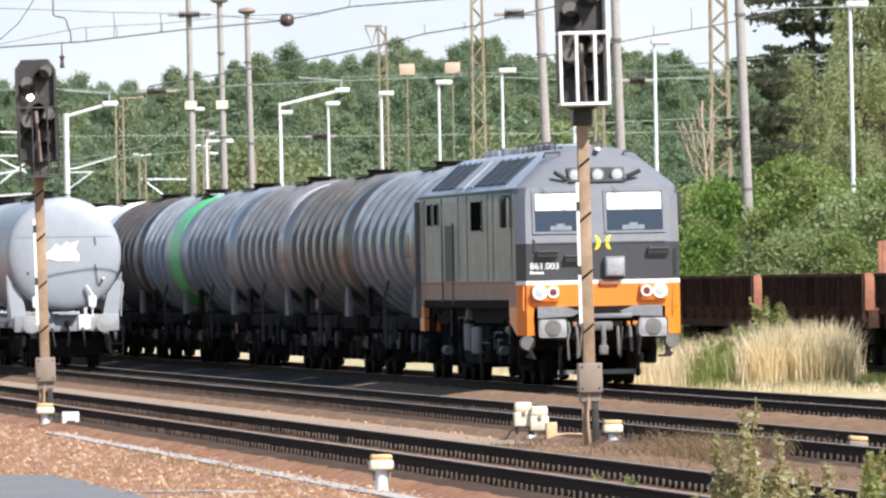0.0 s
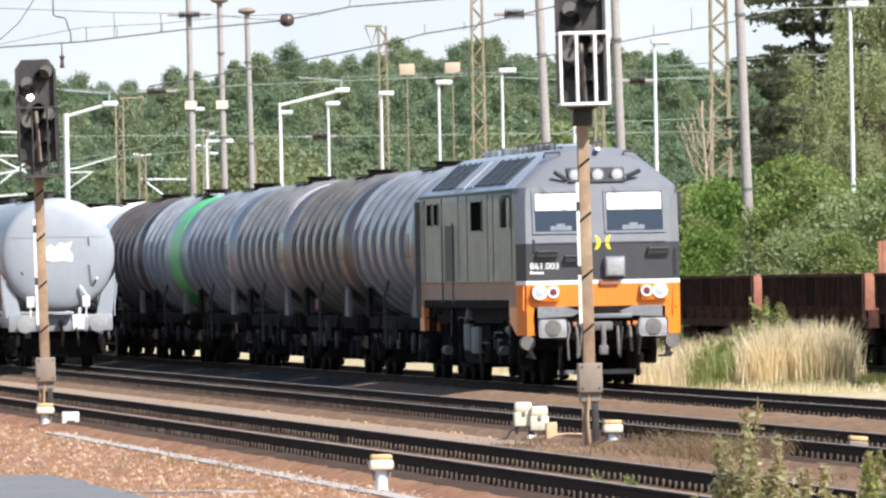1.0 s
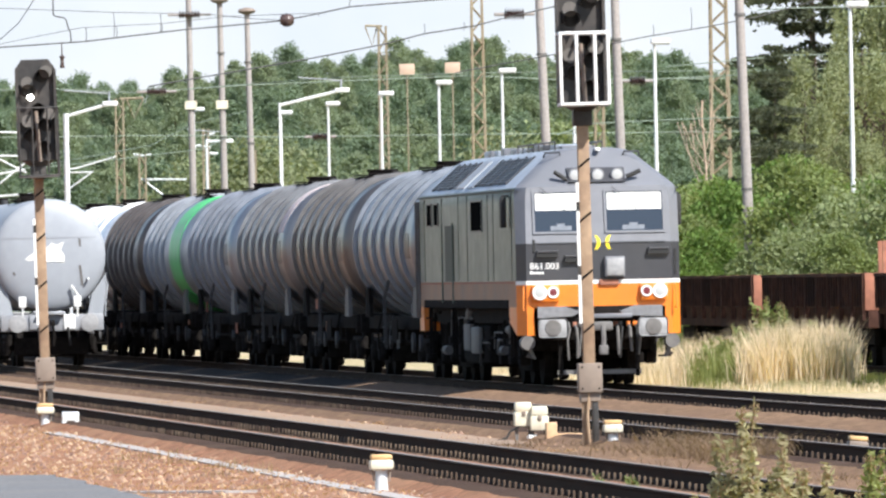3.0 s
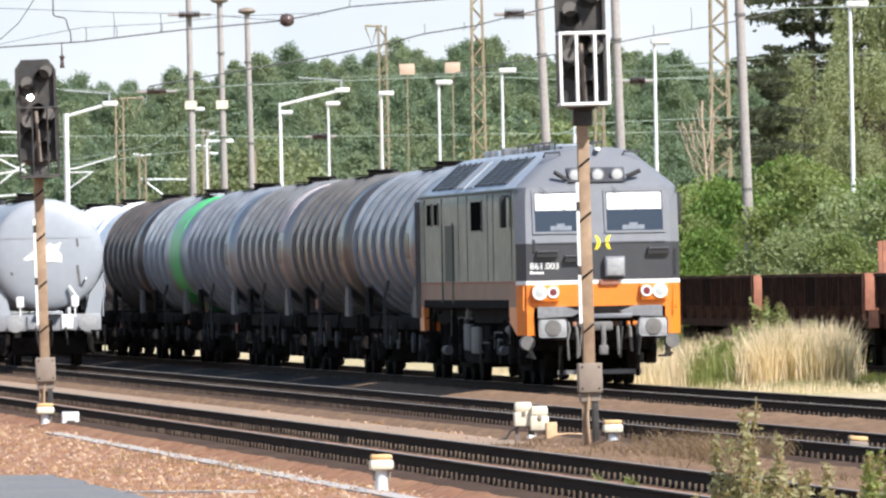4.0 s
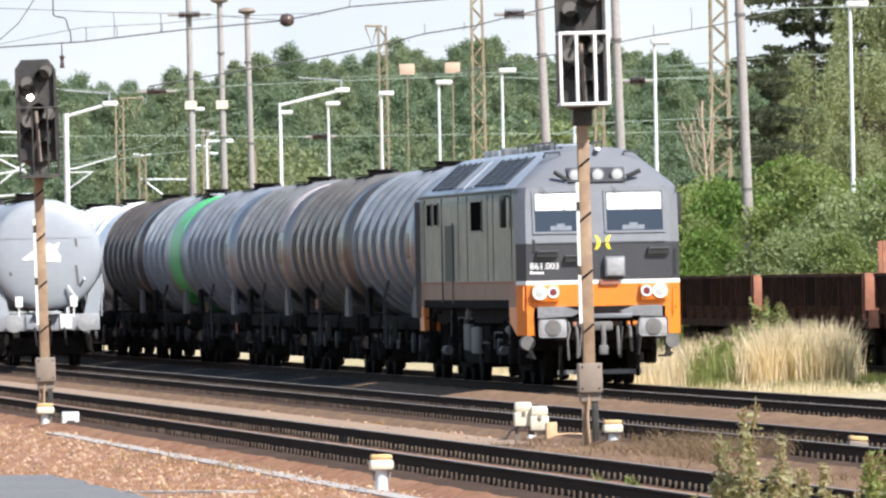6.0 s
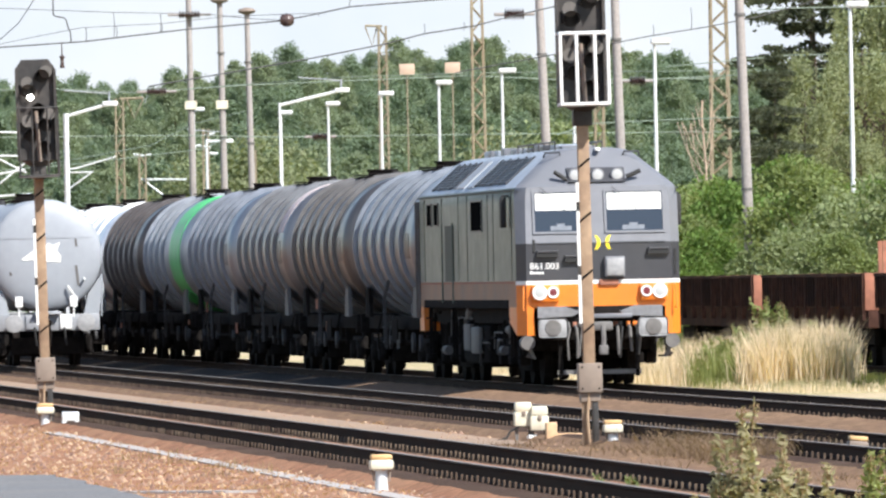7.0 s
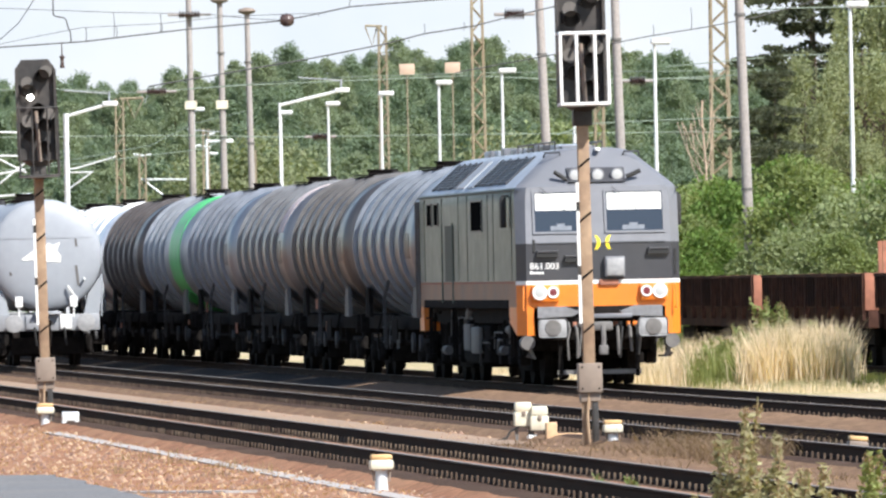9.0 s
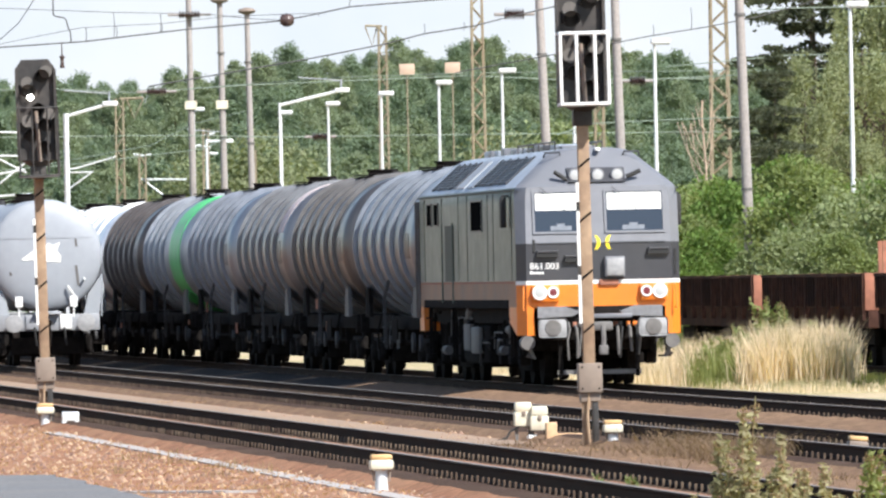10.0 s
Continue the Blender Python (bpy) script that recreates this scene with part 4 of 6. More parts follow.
def dress_wagon_end(t, zc, R):
    """Fittings on the end that faces the camera."""
    for sx in (-1, 1):
        up = B()
        pts = [(sx * 1.28, 1.2), (sx * 0.9, 1.2), (sx * 1.02, 1.75), (sx * 1.38, 2.25), (sx * 1.36, 1.8)]
        a = [up.verts.new((x, 1.25, z)) for x, z in pts]
        b = [up.verts.new((x, 1.75, z)) for x, z in pts]
        for i in range(5):
            up.faces.new((a[i], a[(i + 1) % 5], b[(i + 1) % 5], b[i]))
        up.faces.new(a)
        up.faces.new(b)
        bmesh.ops.recalc_face_normals(up, faces=up.faces)
        part("end_saddle", up, M_WGREY, t, "pale grey end saddle plate")
        hr = B()
        tube(hr, [(sx * 1.3, 0.6, 1.2), (sx * 1.31, 0.55, 1.55), (sx * 1.36, 0.6, 1.95), (sx * 1.3, 0.62, 2.1)], 0.02)
        part("hand_rail", hr, M_GALVDULL, t, "pale end hand rail")
        sg = B()
        x = sx * 0.62 if sx > 0 else -0.72
        box(sg, x - 0.09, x + 0.09, 0.5, 0.52, 1.44, 1.70, 0.01)
        rod(sg, (x, 0.54, 1.2), (x, 0.54, 1.5), 0.02, seg=6)
        part("end_sign", sg, M_WHITE, t, "small white end board")
        st = B()
        for z in (0.3, 0.55):
            box(st, sx * 1.22 - 0.14, sx * 1.22 + 0.14, 0.7, 0.95, z - 0.015, z + 0.015)
        for q in (-0.13, 0.13):
            box(st, sx * 1.22 + q - 0.015, sx * 1.22 + q + 0.015, 0.8, 0.84, 0.28, 0.95)
        part("step", st, M_UNDER, t, "dark shunter's step")
        fb = B()
        box(fb, sx * 0.42 - 0.14, sx * 0.42 + 0.14, 0.48, 0.54, 0.9, 1.25, 0.01)
        part("beam_plate", fb, M_WHITE if sx > 0 else M_WFRAME, t, "plate on the headstock")
    bm = B()
    box(bm, -0.35, 0.3, 0.3, 0.56, 1.28, 1.33, 0.01)
    part("end_platform", bm, M_GALVDULL, t, "small end footplate")
    # a worn white painted patch, no readable marks
    pm = B()
    cut = [(-0.62, 2.60), (-0.5, 2.70), (-0.32, 2.82), (-0.2, 2.96), (-0.08, 2.88), (0.05, 3.0), (0.16, 2.95), (0.34, 3.02), (0.26, 2.82), (0.36, 2.68), (0.34, 2.52), (0.1, 2.55), (-0.15, 2.53), (-0.35, 2.60), (-0.5, 2.57)]

    def bulge(x, z):
        r = min(0.999, math.hypot(x, z - zc) / R)
        a = math.acos(min(1, r ** (1 / 0.75)))
        return 0.95 + 0.27 * (1 - math.sin(a)) - 0.012
    c = pm.verts.new((0.0, bulge(0, 2.7), 2.7))
    ring = [pm.verts.new((x, bulge(x, z), z)) for x, z in cut]
    for i in range(len(ring)):
        pm.faces.new((c, ring[i], ring[(i + 1) % len(ring)]))
    bmesh.ops.recalc_face_normals(pm, faces=pm.faces)
    part("painted_patch", pm, M_WHITE, t, "plain white painted mark on the tank end")
    def weld(x0, z0, x1, z1, w):
        wb = B()
        n = 16
        pts = [(x0 + (x1 - x0) * k / n, z0 + (z1 - z0) * k / n) for k in range(n + 1)]
        dx, dz = x1 - x0, z1 - z0
        ln = math.hypot(dx, dz)
        ox, oz = -dz / ln * w / 2, dx / ln * w / 2
        rows = [(wb.verts.new((x - ox, bulge(x - ox, z - oz) + 0.004, z - oz)), wb.verts.new((x + ox, bulge(x + ox, z + oz) + 0.004, z + oz))) for x, z in pts]
        for p, q in zip(rows, rows[1:]):
            wb.faces.new((p[0], p[1], q[1], q[0]))
        bmesh.ops.recalc_face_normals(wb, faces=wb.faces)
        return wb
    part("weld_seam", weld(-1.15, 3.12, 1.15, 3.12, 0.012), M_WFRAME, t, "faint weld seam")
    part("scuff", weld(0.72, 2.45, 0.78, 1.95, 0.06), M_UNDERGREY, t, "dark scuff on the tank end")
    part("scuff", weld(0.72, 3.1, 0.74, 2.9, 0.05), M_UNDERGREY, t, "dark scuff on the tank end")
    part("scuff", weld(-0.9, 2.3, -0.86, 2.22, 0.05), M_UNDERGREY, t, "dark scuff on the tank end")
    jt = B()
    rod(jt, (0.92, 0.9, 2.12), (0.92, 1.0, 2.12), 0.03, seg=6)
    tube(jt, [(0.5, 0.92, 1.95), (0.72, 0.95, 1.62), (0.66, 0.9, 1.42)], 0.03)
    part("drain_pipe", jt, M_WHITE, t, "white drain pipe")


M_WGREY = mat("pale_grey_tank_paint", (0.315, 0.335, 0.365), 0.45, var=0.04, scale=0.8, dirt=(0.28, 0.295, 0.315), dirt_scale=0.5, dirt_amount=0.4)

M_WFRAME = mat("pale_grey_frame_paint", (0.27, 0.28, 0.30), 0.5, var=0.1, scale=1, dirt=(0.25, 0.24, 0.23), dirt_scale=1.2, dirt_amount=0.6)


def tank_paints(name, col, dirt, rib):
    return (mat(name, tuple(c * 1.2 for c in col), 0.35, 0.7, var=0.12, scale=0.6, dirt=dirt, dirt_scale=0.7, dirt_amount=0.6, stretch=(1, 0.8, 0.3)),
            mat(name + "_rib", tuple(c * 1.6 for c in rib), 0.42, 0.35, var=0.15, scale=0.6, dirt=dirt, dirt_scale=0.8, dirt_amount=0.5))


M_SADDLE = mat("sooty_grey_saddle", (0.045, 0.045, 0.048), 0.8, 0.0, var=0.25, scale=1.5, dirt=(0.03, 0.027, 0.025), dirt_scale=2)
M_STAIN = mat("pink_grey_stain", (0.66, 0.55, 0.53), 0.6, var=0.25, scale=0.6, dirt=(0.3, 0.26, 0.26), dirt_scale=1.2, dirt_amount=0.7)
M_GREEN = mat("bright_green_paint", (0.05, 0.6, 0.12), 0.4, var=0.08, scale=0.8, dirt=(0.03, 0.2, 0.05), dirt_scale=0.8)


# ---- lineside signals ----
def build_signal(m, lean, cage, lit, up=0.0):
    t = thing("signal", m @ pose(0, 0, 0, 0, lean, 0), "tall lineside light signal with a dark head on a tan mast", "railway signal", "signals")
    part("mast", box(B(), -0.075, 0.075, -0.07, 0.07, 1.05, 4.3 + up, 0.012), M_MAST, t, "tan weathered mast")
    for z in (1.5, 2.2, 2.95, 3.65):
        b = B()
        tube(b, [(-0.07, -0.08, z), (0.07, -0.08, z + 0.11)], 0.014)
        part("clamp", b, M_UNDER, t)
    pl = part("mast_plate", box(B(), -0.115, -0.077, -0.075, -0.05, 1.62, 3.3 + up * 0.6), M_WHITE, t, "narrow white mast plate")
    for z in (2.25, 3.08):
        part("plate_joint", box(B(), -0.118, -0.075, -0.08, -0.047, z, z + 0.12), M_SIGNAL, pl)
    jb = part("junction_box", box(B(), -0.155, 0.155, -0.16, 0.1, 0.72, 1.1, 0.015), M_BOXTAN, t, "dusty brown junction box")
    for x in (-0.11, 0.11):
        for z in (0.77, 1.05):
            b = B()
            rod(b, (x, -0.165, z), (x, -0.158, z), 0.014, seg=8)
            part("bolt", b, M_UNDER, jb)
    part("lower_mast", box(B(), -0.11, -0.02, -0.05, 0.05, 0.0, 0.74, 0.008), M_MAST, t)
    part("lower_channel", box(B(), 0.02, 0.1, -0.08, 0.06, 0.0, 0.74, 0.008), M_SIGNAL, t, "dark channel post")
    part("collar", box(B(), -0.13, 0.13, -0.1, 0.1, 0.6, 0.73, 0.01), M_BOXTAN, t)
    cb = B()
    tube(cb, [(-0.02, -0.09, 0.72), (-0.05, -0.1, 0.4), (-0.03, -0.1, 0.02)], 0.02)
    part("cable", cb, M_MAST, t, "cable down the post")
    # head
    zb, zt = 4.22 + up, 5.82 + up
    hd = B()
    pts = [(-0.29, zb), (0.29, zb), (0.31, zt - 0.14), (0.21, zt), (-0.21, zt), (-0.31, zt - 0.14)]
    a = [hd.verts.new((x, -0.1, z)) for x, z in pts]
    b = [hd.verts.new((x, 0.12, z)) for x, z in pts]
    for i in range(6):
        hd.faces.new((a[i], a[(i + 1) % 6], b[(i + 1) % 6], b[i]))
    hd.faces.new(a)
    hd.faces.new(b)
    bmesh.ops.recalc_face_normals(hd, faces=hd.faces)
    head = part("signal_head", hd, M_SIGNAL, t, "sooty black signal head")
    for sx in (-1, 1):
        part("side_flange", box(B(), sx * 0.3 - 0.02, sx * 0.3 + 0.02, -0.2, 0.02, zb, zt - 0.16), M_SIGNAL, head)
    lamps = [(0.1, 5.55), (-0.13, 5.32), (0.02, 5.02), (0.12, 4.78), (-0.1, 4.62), (0.1, 4.42)]
    for k, (x, z) in enumerate(lamps):
        z += up
        hood = B()
        n = 14
        ri = []
        for yy, rr in ((-0.1, 0.115), (-0.34, 0.105)):
            ri.append([hood.verts.new((x + rr * math.cos(q), yy, z + rr * math.sin(q))) for q in np.linspace(-0.5, math.pi + 0.5, n)])
        for i in range(n - 1):
            hood.faces.new((ri[0][i], ri[0][i + 1], ri[1][i + 1], ri[1][i]))
        r = bmesh.ops.solidify(hood, geom=list(hood.faces), thickness=0.008)
        part("hood", hood, M_SIGNAL, head, "black lamp hood")
        ln = B()
        lathe(ln, [(0, 0.1), (-0.015, 0.095), (-0.03, 0.05), (-0.032, 0.01)], "Y", 16, (x, -0.1, z))
        part("lens", ln, M_RUBBER, head, "dark signal lens")
    for x, z in ((0.16, 5.62), (-0.14, 5.45), (0.18, 4.95), (-0.15, 4.85)):
        z += up
        dsc = B()
        rod(dsc, (x, -0.2, z), (x, -0.19, z), 0.1, seg=18)
        part("backing_disc", dsc, M_DISC, head, "dusty grey disc")
    if lit:
        ln = B()
        lathe(ln, [(0, 0.05), (-0.02, 0.045), (-0.04, 0.01)], "Y", 16, (-0.1, -0.24, 5.22 + up))
        part("lit_lamp", ln, M_SIGNLIT, head, "lit white signal lamp")
    rr = B()
    rod(rr, (0.02, -0.3, 4.2 + up), (-0.02, -0.26, 5.0 + up), 0.03, seg=8)
    part("conduit", rr, M_BOXTAN, head)
    # maintenance cage
    cg = B()
    z0, z1 = (4.21 + up, 5.13 + up) if cage else (3.98, 5.05)
    rad = 0.026 if cage else 0.014
    w = 0.31
    for z in (z0, z1):
        tube(cg, [(-w, -0.1, z), (-w, -0.5, z), (w, -0.5, z), (w, -0.1, z)], rad)
    for x, y in ((-w, -0.5), (-0.1, -0.5), (0.14, -0.5), (w, -0.5), (w, -0.12)):
        rod(cg, (x, y, z0), (x, y, z1), rad * 0.9, seg=8)
    part("safety_cage", cg, M_WHITE if cage else M_SIGNAL, t, "white railed safety cage" if cage else "dark railed safety cage")
    part("cage_floor", box(B(), -w, w, -0.5, -0.1, z0 - 0.03, z0 - 0.005), M_UNDERGREY, t)
    br = B()
    box(br, -0.125, 0.125, -0.11, 0.11, 3.93 + up, 4.15 + up, 0.02)
    lathe(br, [(4.13 + up, 0.13), (4.17 + up, 0.2), (4.22 + up, 0.26), (4.23 + up, 0.26)], "Z", 16)
    part("head_bracket", br, M_SIGNAL, t, "black bracket under the head")
    return t


# ---- small lineside things ----
def build_bollard(m, label, h=0.42, cap=0.16, tilt=0.0, side=None):
    t = thing("track_magnet_post", m @ pose(0, 0, 0, 0, tilt, 0), label, "connection post", "lineside posts")
    b = B()
    rod(b, (0, 0, 0), (0, 0, h - 0.12), 0.075, 0.06, seg=14)
    part("post", b, M_GALV, t, "grey tubular post")
    for sx in (-1, 1):
        b = B()
        tube(b, [(sx * cap * 0.75, 0, h - 0.12), (sx * 0.08, -0.02, 0.1)], 0.014)
        part("strut", b, M_BOXTAN, t)
    part("cap_base", box(B(), -cap, cap, -cap, cap, h - 0.13, h - 0.02, 0.03), side or M_CREAM, t, "box-shaped cap")
    part("cap_top", box(B(), -cap * 0.92, cap * 0.92, -cap * 0.92, cap * 0.92, h - 0.022, h + 0.035, 0.025), M_CAPTAN, t, "ochre cap top")
    return t


def build_twin_boxes(m):
    t = thing("lineside_cabinet", m, "pair of cream lineside equipment boxes on short legs", "equipment box")
    for x, y, z in ((-0.12, 0.0, 0.25), (0.13, -0.14, 0.18)):
        b = part("housing", box(B(), x - 0.15, x + 0.15, y - 0.14, y + 0.14, z, z + 0.24, 0.015), M_CREAM, t, "cream box")
        part("lid", box(B(), x - 0.14, x + 0.14, y - 0.13, y + 0.13, z + 0.24, z + 0.40, 0.04), M_CREAM, b, "cream domed lid")
        part("latch", box(B(), x - 0.03, x + 0.03, y - 0.165, y - 0.14, z + 0.17, z + 0.25, 0.008), M_BOXTAN, b)
        for q in (-0.11, 0.11):
            part("leg", box(B(), x + q - 0.025, x + q + 0.025, y - 0.03, y + 0.03, 0.0, z), M_UNDERGREY, t)
    b = B()
    tube(b, [(-0.2, -0.1, 0.25), (-0.35, -0.1, 0.16), (-0.42, -0.15, 0.05), (-0.6, -0.2, 0.01)], 0.022)
    part("cable", b, M_RUBBER, t, "black cable to the ground")
    b = B()
    tube(b, [(0.2, -0.2, 0.12), (0.4, -0.3, 0.03), (0.75, -0.5, 0.02), (0.95, -0.6, 0.25)], 0.02)
    part("cable", b, M_RUBBER, t)
    for x in (-0.02, 0.06):
        b = B()
        bmesh.ops.create_uvsphere(b, u_segments=10, v_segments=8, radius=0.06, matrix=Matrix.Translation((x, -0.16, 0.06)))
        part("insulator", b, M_WHITE, t, "white porcelain knob")
    return t


def build_timber(m):
    t = thing("timber_piece", m, "pale sawn timber bracket lying on the ground", "timber")
    part("beam", box(B(), 0.0, 0.62, -0.06, 0.06, 0.03, 0.12, 0.01), M_WOOD, t)
    part("block", box(B(), -0.12, 0.03, -0.1, 0.08, 0.0, 0.27, 0.015), M_WOOD, t)
    return t


def build_white_box(m):
    t = thing("cable_box", m, "small white concrete cable box with a dark opening", "cable box")
    part("housing", box(B(), -0.13, 0.13, -0.12, 0.12, 0.08, 0.22, 0.012), M_WHITE, t)
    for x in (-0.1, 0.1):
        part("foot", box(B(), x - 0.03, x + 0.03, -0.12, 0.12, 0, 0.08), M_WHITE, t)
    return t


build_loco = build_locomotive()
STAND_Y = LOCO_Y + LOCO_LEN + 1.1 - 0.6
paints = [
    tank_paints("blue_grey_tank", (0.20, 0.22, 0.25), (0.085, 0.085, 0.09), (0.15, 0.165, 0.19)),
    tank_paints("brown_grey_tank", (0.12, 0.115, 0.115), (0.06, 0.05, 0.045), (0.1, 0.095, 0.093)),
    tank_paints("stained_grey_tank", (0.18, 0.185, 0.2), (0.08, 0.07, 0.066), (0.13, 0.133, 0.14)),
    tank_paints("slate_tank", (0.20, 0.22, 0.255), (0.09, 0.092, 0.1), (0.15, 0.163, 0.19)),
    tank_paints("light_grey_tank", (0.27, 0.29, 0.315), (0.13, 0.13, 0.135), (0.2, 0.21, 0.23)),
    tank_paints("sooty_brown_tank", (0.085, 0.075, 0.072), (0.05, 0.04, 0.037), (0.07, 0.06, 0.057)),
    tank_paints("white_tank", (0.85, 0.84, 0.83), (0.55, 0.52, 0.49), (0.66, 0.66, 0.64)),
    tank_paints("white_tank_b", (0.8, 0.79, 0.78), (0.55, 0.52, 0.49), (0.62, 0.62, 0.6)),
]
words = ["blue-grey ribbed tank wagon coupled behind the locomotive", "brown-grey ribbed tank wagon with rusty streaks", "grey ribbed tank wagon with a pinkish stain", "slate ribbed tank wagon with dark underframe", "light grey ribbed tank wagon with a green band", "sooty brown ribbed tank wagon", "white tank wagon far down the standing train", "white tank wagon far down the standing train"]
for k in range(8):
    build_tank_wagon(pose(TRACK_X["train"], STAND_Y + k * WAGON_LEN, 0), paints[k][0], paints[k][1], words[k], ribs=6 if k < 6 else 4, band=M_GREEN if k == 4 else None, stain=M_STAIN if k == 2 else None)

MOVING = []
for k in range(5):
    w = build_tank_wagon(pose(TRACK_X["middle"], 302.55 + k * WAGON_LEN, 0), M_WGREY, M_WGREY, "pale grey tank wagon rolling slowly away along the middle track", R=1.37, zc=2.70, ribs=0, frame_paint=M_WFRAME, dome_depth=0.27, group="tank wagons of the moving train", end_kit=True, skirt=M_WGREY)
    MOVING.append((w, 302.55 + k * WAGON_LEN))
dress_wagon_end(MOVING[0][0], 2.70, 1.37)

G = -0.27
build_signal(pose(11.72, 201.4, G), -0.95, False, True)
build_signal(pose(16.65, 164.6, G), -0.55, True, False, 0.25)
build_bollard(pose(11.62, 200.2, G), "cream and ochre capped connection post beside the signal", h=0.35, cap=0.14)
build_bollard(pose(16.86, 163.9, G), "cream and ochre capped connection post at the signal's foot", h=0.33, cap=0.125)
build_bollard(pose(11.37, 134.6, G), "cream and ochre capped connection post on the gravel", h=0.35, cap=0.125)
build_bollard(pose(18.06, 147.8, G), "tan capped connection post leaning beside the track", h=0.27, cap=0.12, tilt=5, side=M_BOXTAN)
build_twin_boxes(pose(16.62, 172.5, G) @ Matrix.Scale(0.82, 4))
build_timber(pose(16.78, 170.8, G, 0, 0, 0))
build_white_box(pose(11.86, 197.6, G + 0.05))


# ---- rusty low-sided wagons on the siding ----
def build_low_wagon(m, length, stakes):
    t = thing("low_sided_wagon", m, "rusty low-sided flat wagon parked in the grass", "flat wagon", "rusty wagons on the siding")
    # sides and frame in rust darkened for shade, ends in its sunlit tone
    part("floor", box(B(), -1.3, 1.3, 0.3, length - 0.3, 1.08, 1.2), M_RUSTSHADE, t)
    for sx in (-1, 1):
        n = int((length - 0.6) / 1.95)
        for k in range(n):
            y = 0.35 + k * (length - 0.7) / n
            b = B()
            ln = (length - 0.7) / n - 0.07
            box(b, sx * 1.34 - 0.03, sx * 1.34 + 0.03, y, y + ln, 1.2, 1.88, 0.008)
            for q in range(5):
                yy = y + 0.12 + q * (ln - 0.24) / 4
                box(b, sx * 1.38 - 0.025, sx * 1.38 + 0.025, yy - 0.04, yy + 0.04, 1.22, 1.86)
            box(b, sx * 1.385 - 0.03, sx * 1.385 + 0.03, y, y + ln, 1.84, 1.9)
            part("side_board", b, M_RUSTSHADE, t, "rusty drop side, darkened as in shade")
            part("stanchion", box(B(), sx * 1.36 - 0.05, sx * 1.36 + 0.05, y - 0.06, y - 0.005, 0.95, 1.91), M_RUSTSHADE, t)
        part("sill", box(B(), sx * 1.15 - 0.06, sx * 1.15 + 0.06, 0.3, length - 0.3, 0.78, 1.08), M_RUSTSHADE, t)
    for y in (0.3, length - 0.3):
        part("end_board", box(B(), -1.36, 1.36, y - 0.05, y + 0.05, 1.15, 1.9, 0.01), M_RUSTLIT, t, "end board in a lighter, sunlit red")
        part("headstock", box(B(), -1.3, 1.3, y - 0.08, y + 0.08, 0.8, 1.14), M_RUSTSHADE, t)
        for sx in (-1, 1):
            b = B()
            s = -1 if y < 1 else 1
            rod(b, (sx * 0.875, y, 1.0), (sx * 0.875, y + s * 0.45, 1.0), 0.1, seg=12)
            rod(b, (sx * 0.875, y + s * 0.45, 1.0), (sx * 0.875, y + s * 0.5, 1.0), 0.22, seg=16)
            part("buffer", b, M_UNDER, t)
            if stakes:
                for q in (0.35, 1.1):
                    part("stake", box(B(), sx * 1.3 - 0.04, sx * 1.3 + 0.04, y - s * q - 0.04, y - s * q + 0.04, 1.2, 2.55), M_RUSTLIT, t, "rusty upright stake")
    for y in (2.4, length - 2.4):
        b = B()
        for sx in (-1, 1):
            box(b, sx * 1.0 - 0.06, sx * 1.0 + 0.06, y - 1.2, y + 1.2, 0.45, 0.75)
        box(b, -1, 1, y - 0.3, y + 0.3, 0.5, 0.8)
        part("bogie", b, M_UNDER, t)
        for k in (-0.9, 0.9):
            wheelset(t, y + k, 0.46)
    return t


SX = TRACK_X["siding"]
for y, ln, st in ((275.4, 18.6, False), (255.6, 18.6, False), (232.0, 22.4, True)):
    build_low_wagon(pose(SX, y, 0), ln, st)


# ---- masts, lamps and wires ----
def build_lamp_post(m, h, label, arm=0.9):
    t = thing("street_lamp", m, label, "street lamp", "yard lamps")
    b = B()
    rod(b, (0, 0, 0), (0, 0, h * 0.45), 0.085, 0.075, seg=12)
    rod(b, (0, 0, h * 0.45), (0, 0, h), 0.06, 0.045, seg=12)
    part("pole", b, M_GALV, t, "galvanised pole")
    part("lamp_head", box(B(), -0.1, arm * 0.45, -0.14, 0.14, h - 0.05, h + 0.10, 0.04), M_GALV, t, "flat white lamp head")
    part("diffuser", box(B(), 0.02, arm * 0.42, -0.1, 0.1, h - 0.075, h - 0.052), M_LAMPGLASS, t)
    return t


for y in (493.1, 470.3, 447.0, 424.2, 401.7, 379.0, 356.0, 310.6):
    build_lamp_post(pose(38, y, G), 8.75, "galvanised yard lamp post with a flat white head", 1.0)
build_lamp_post(pose(36.5, 520, G), 9.3, "galvanised yard lamp post with a flat white head", 1.0)


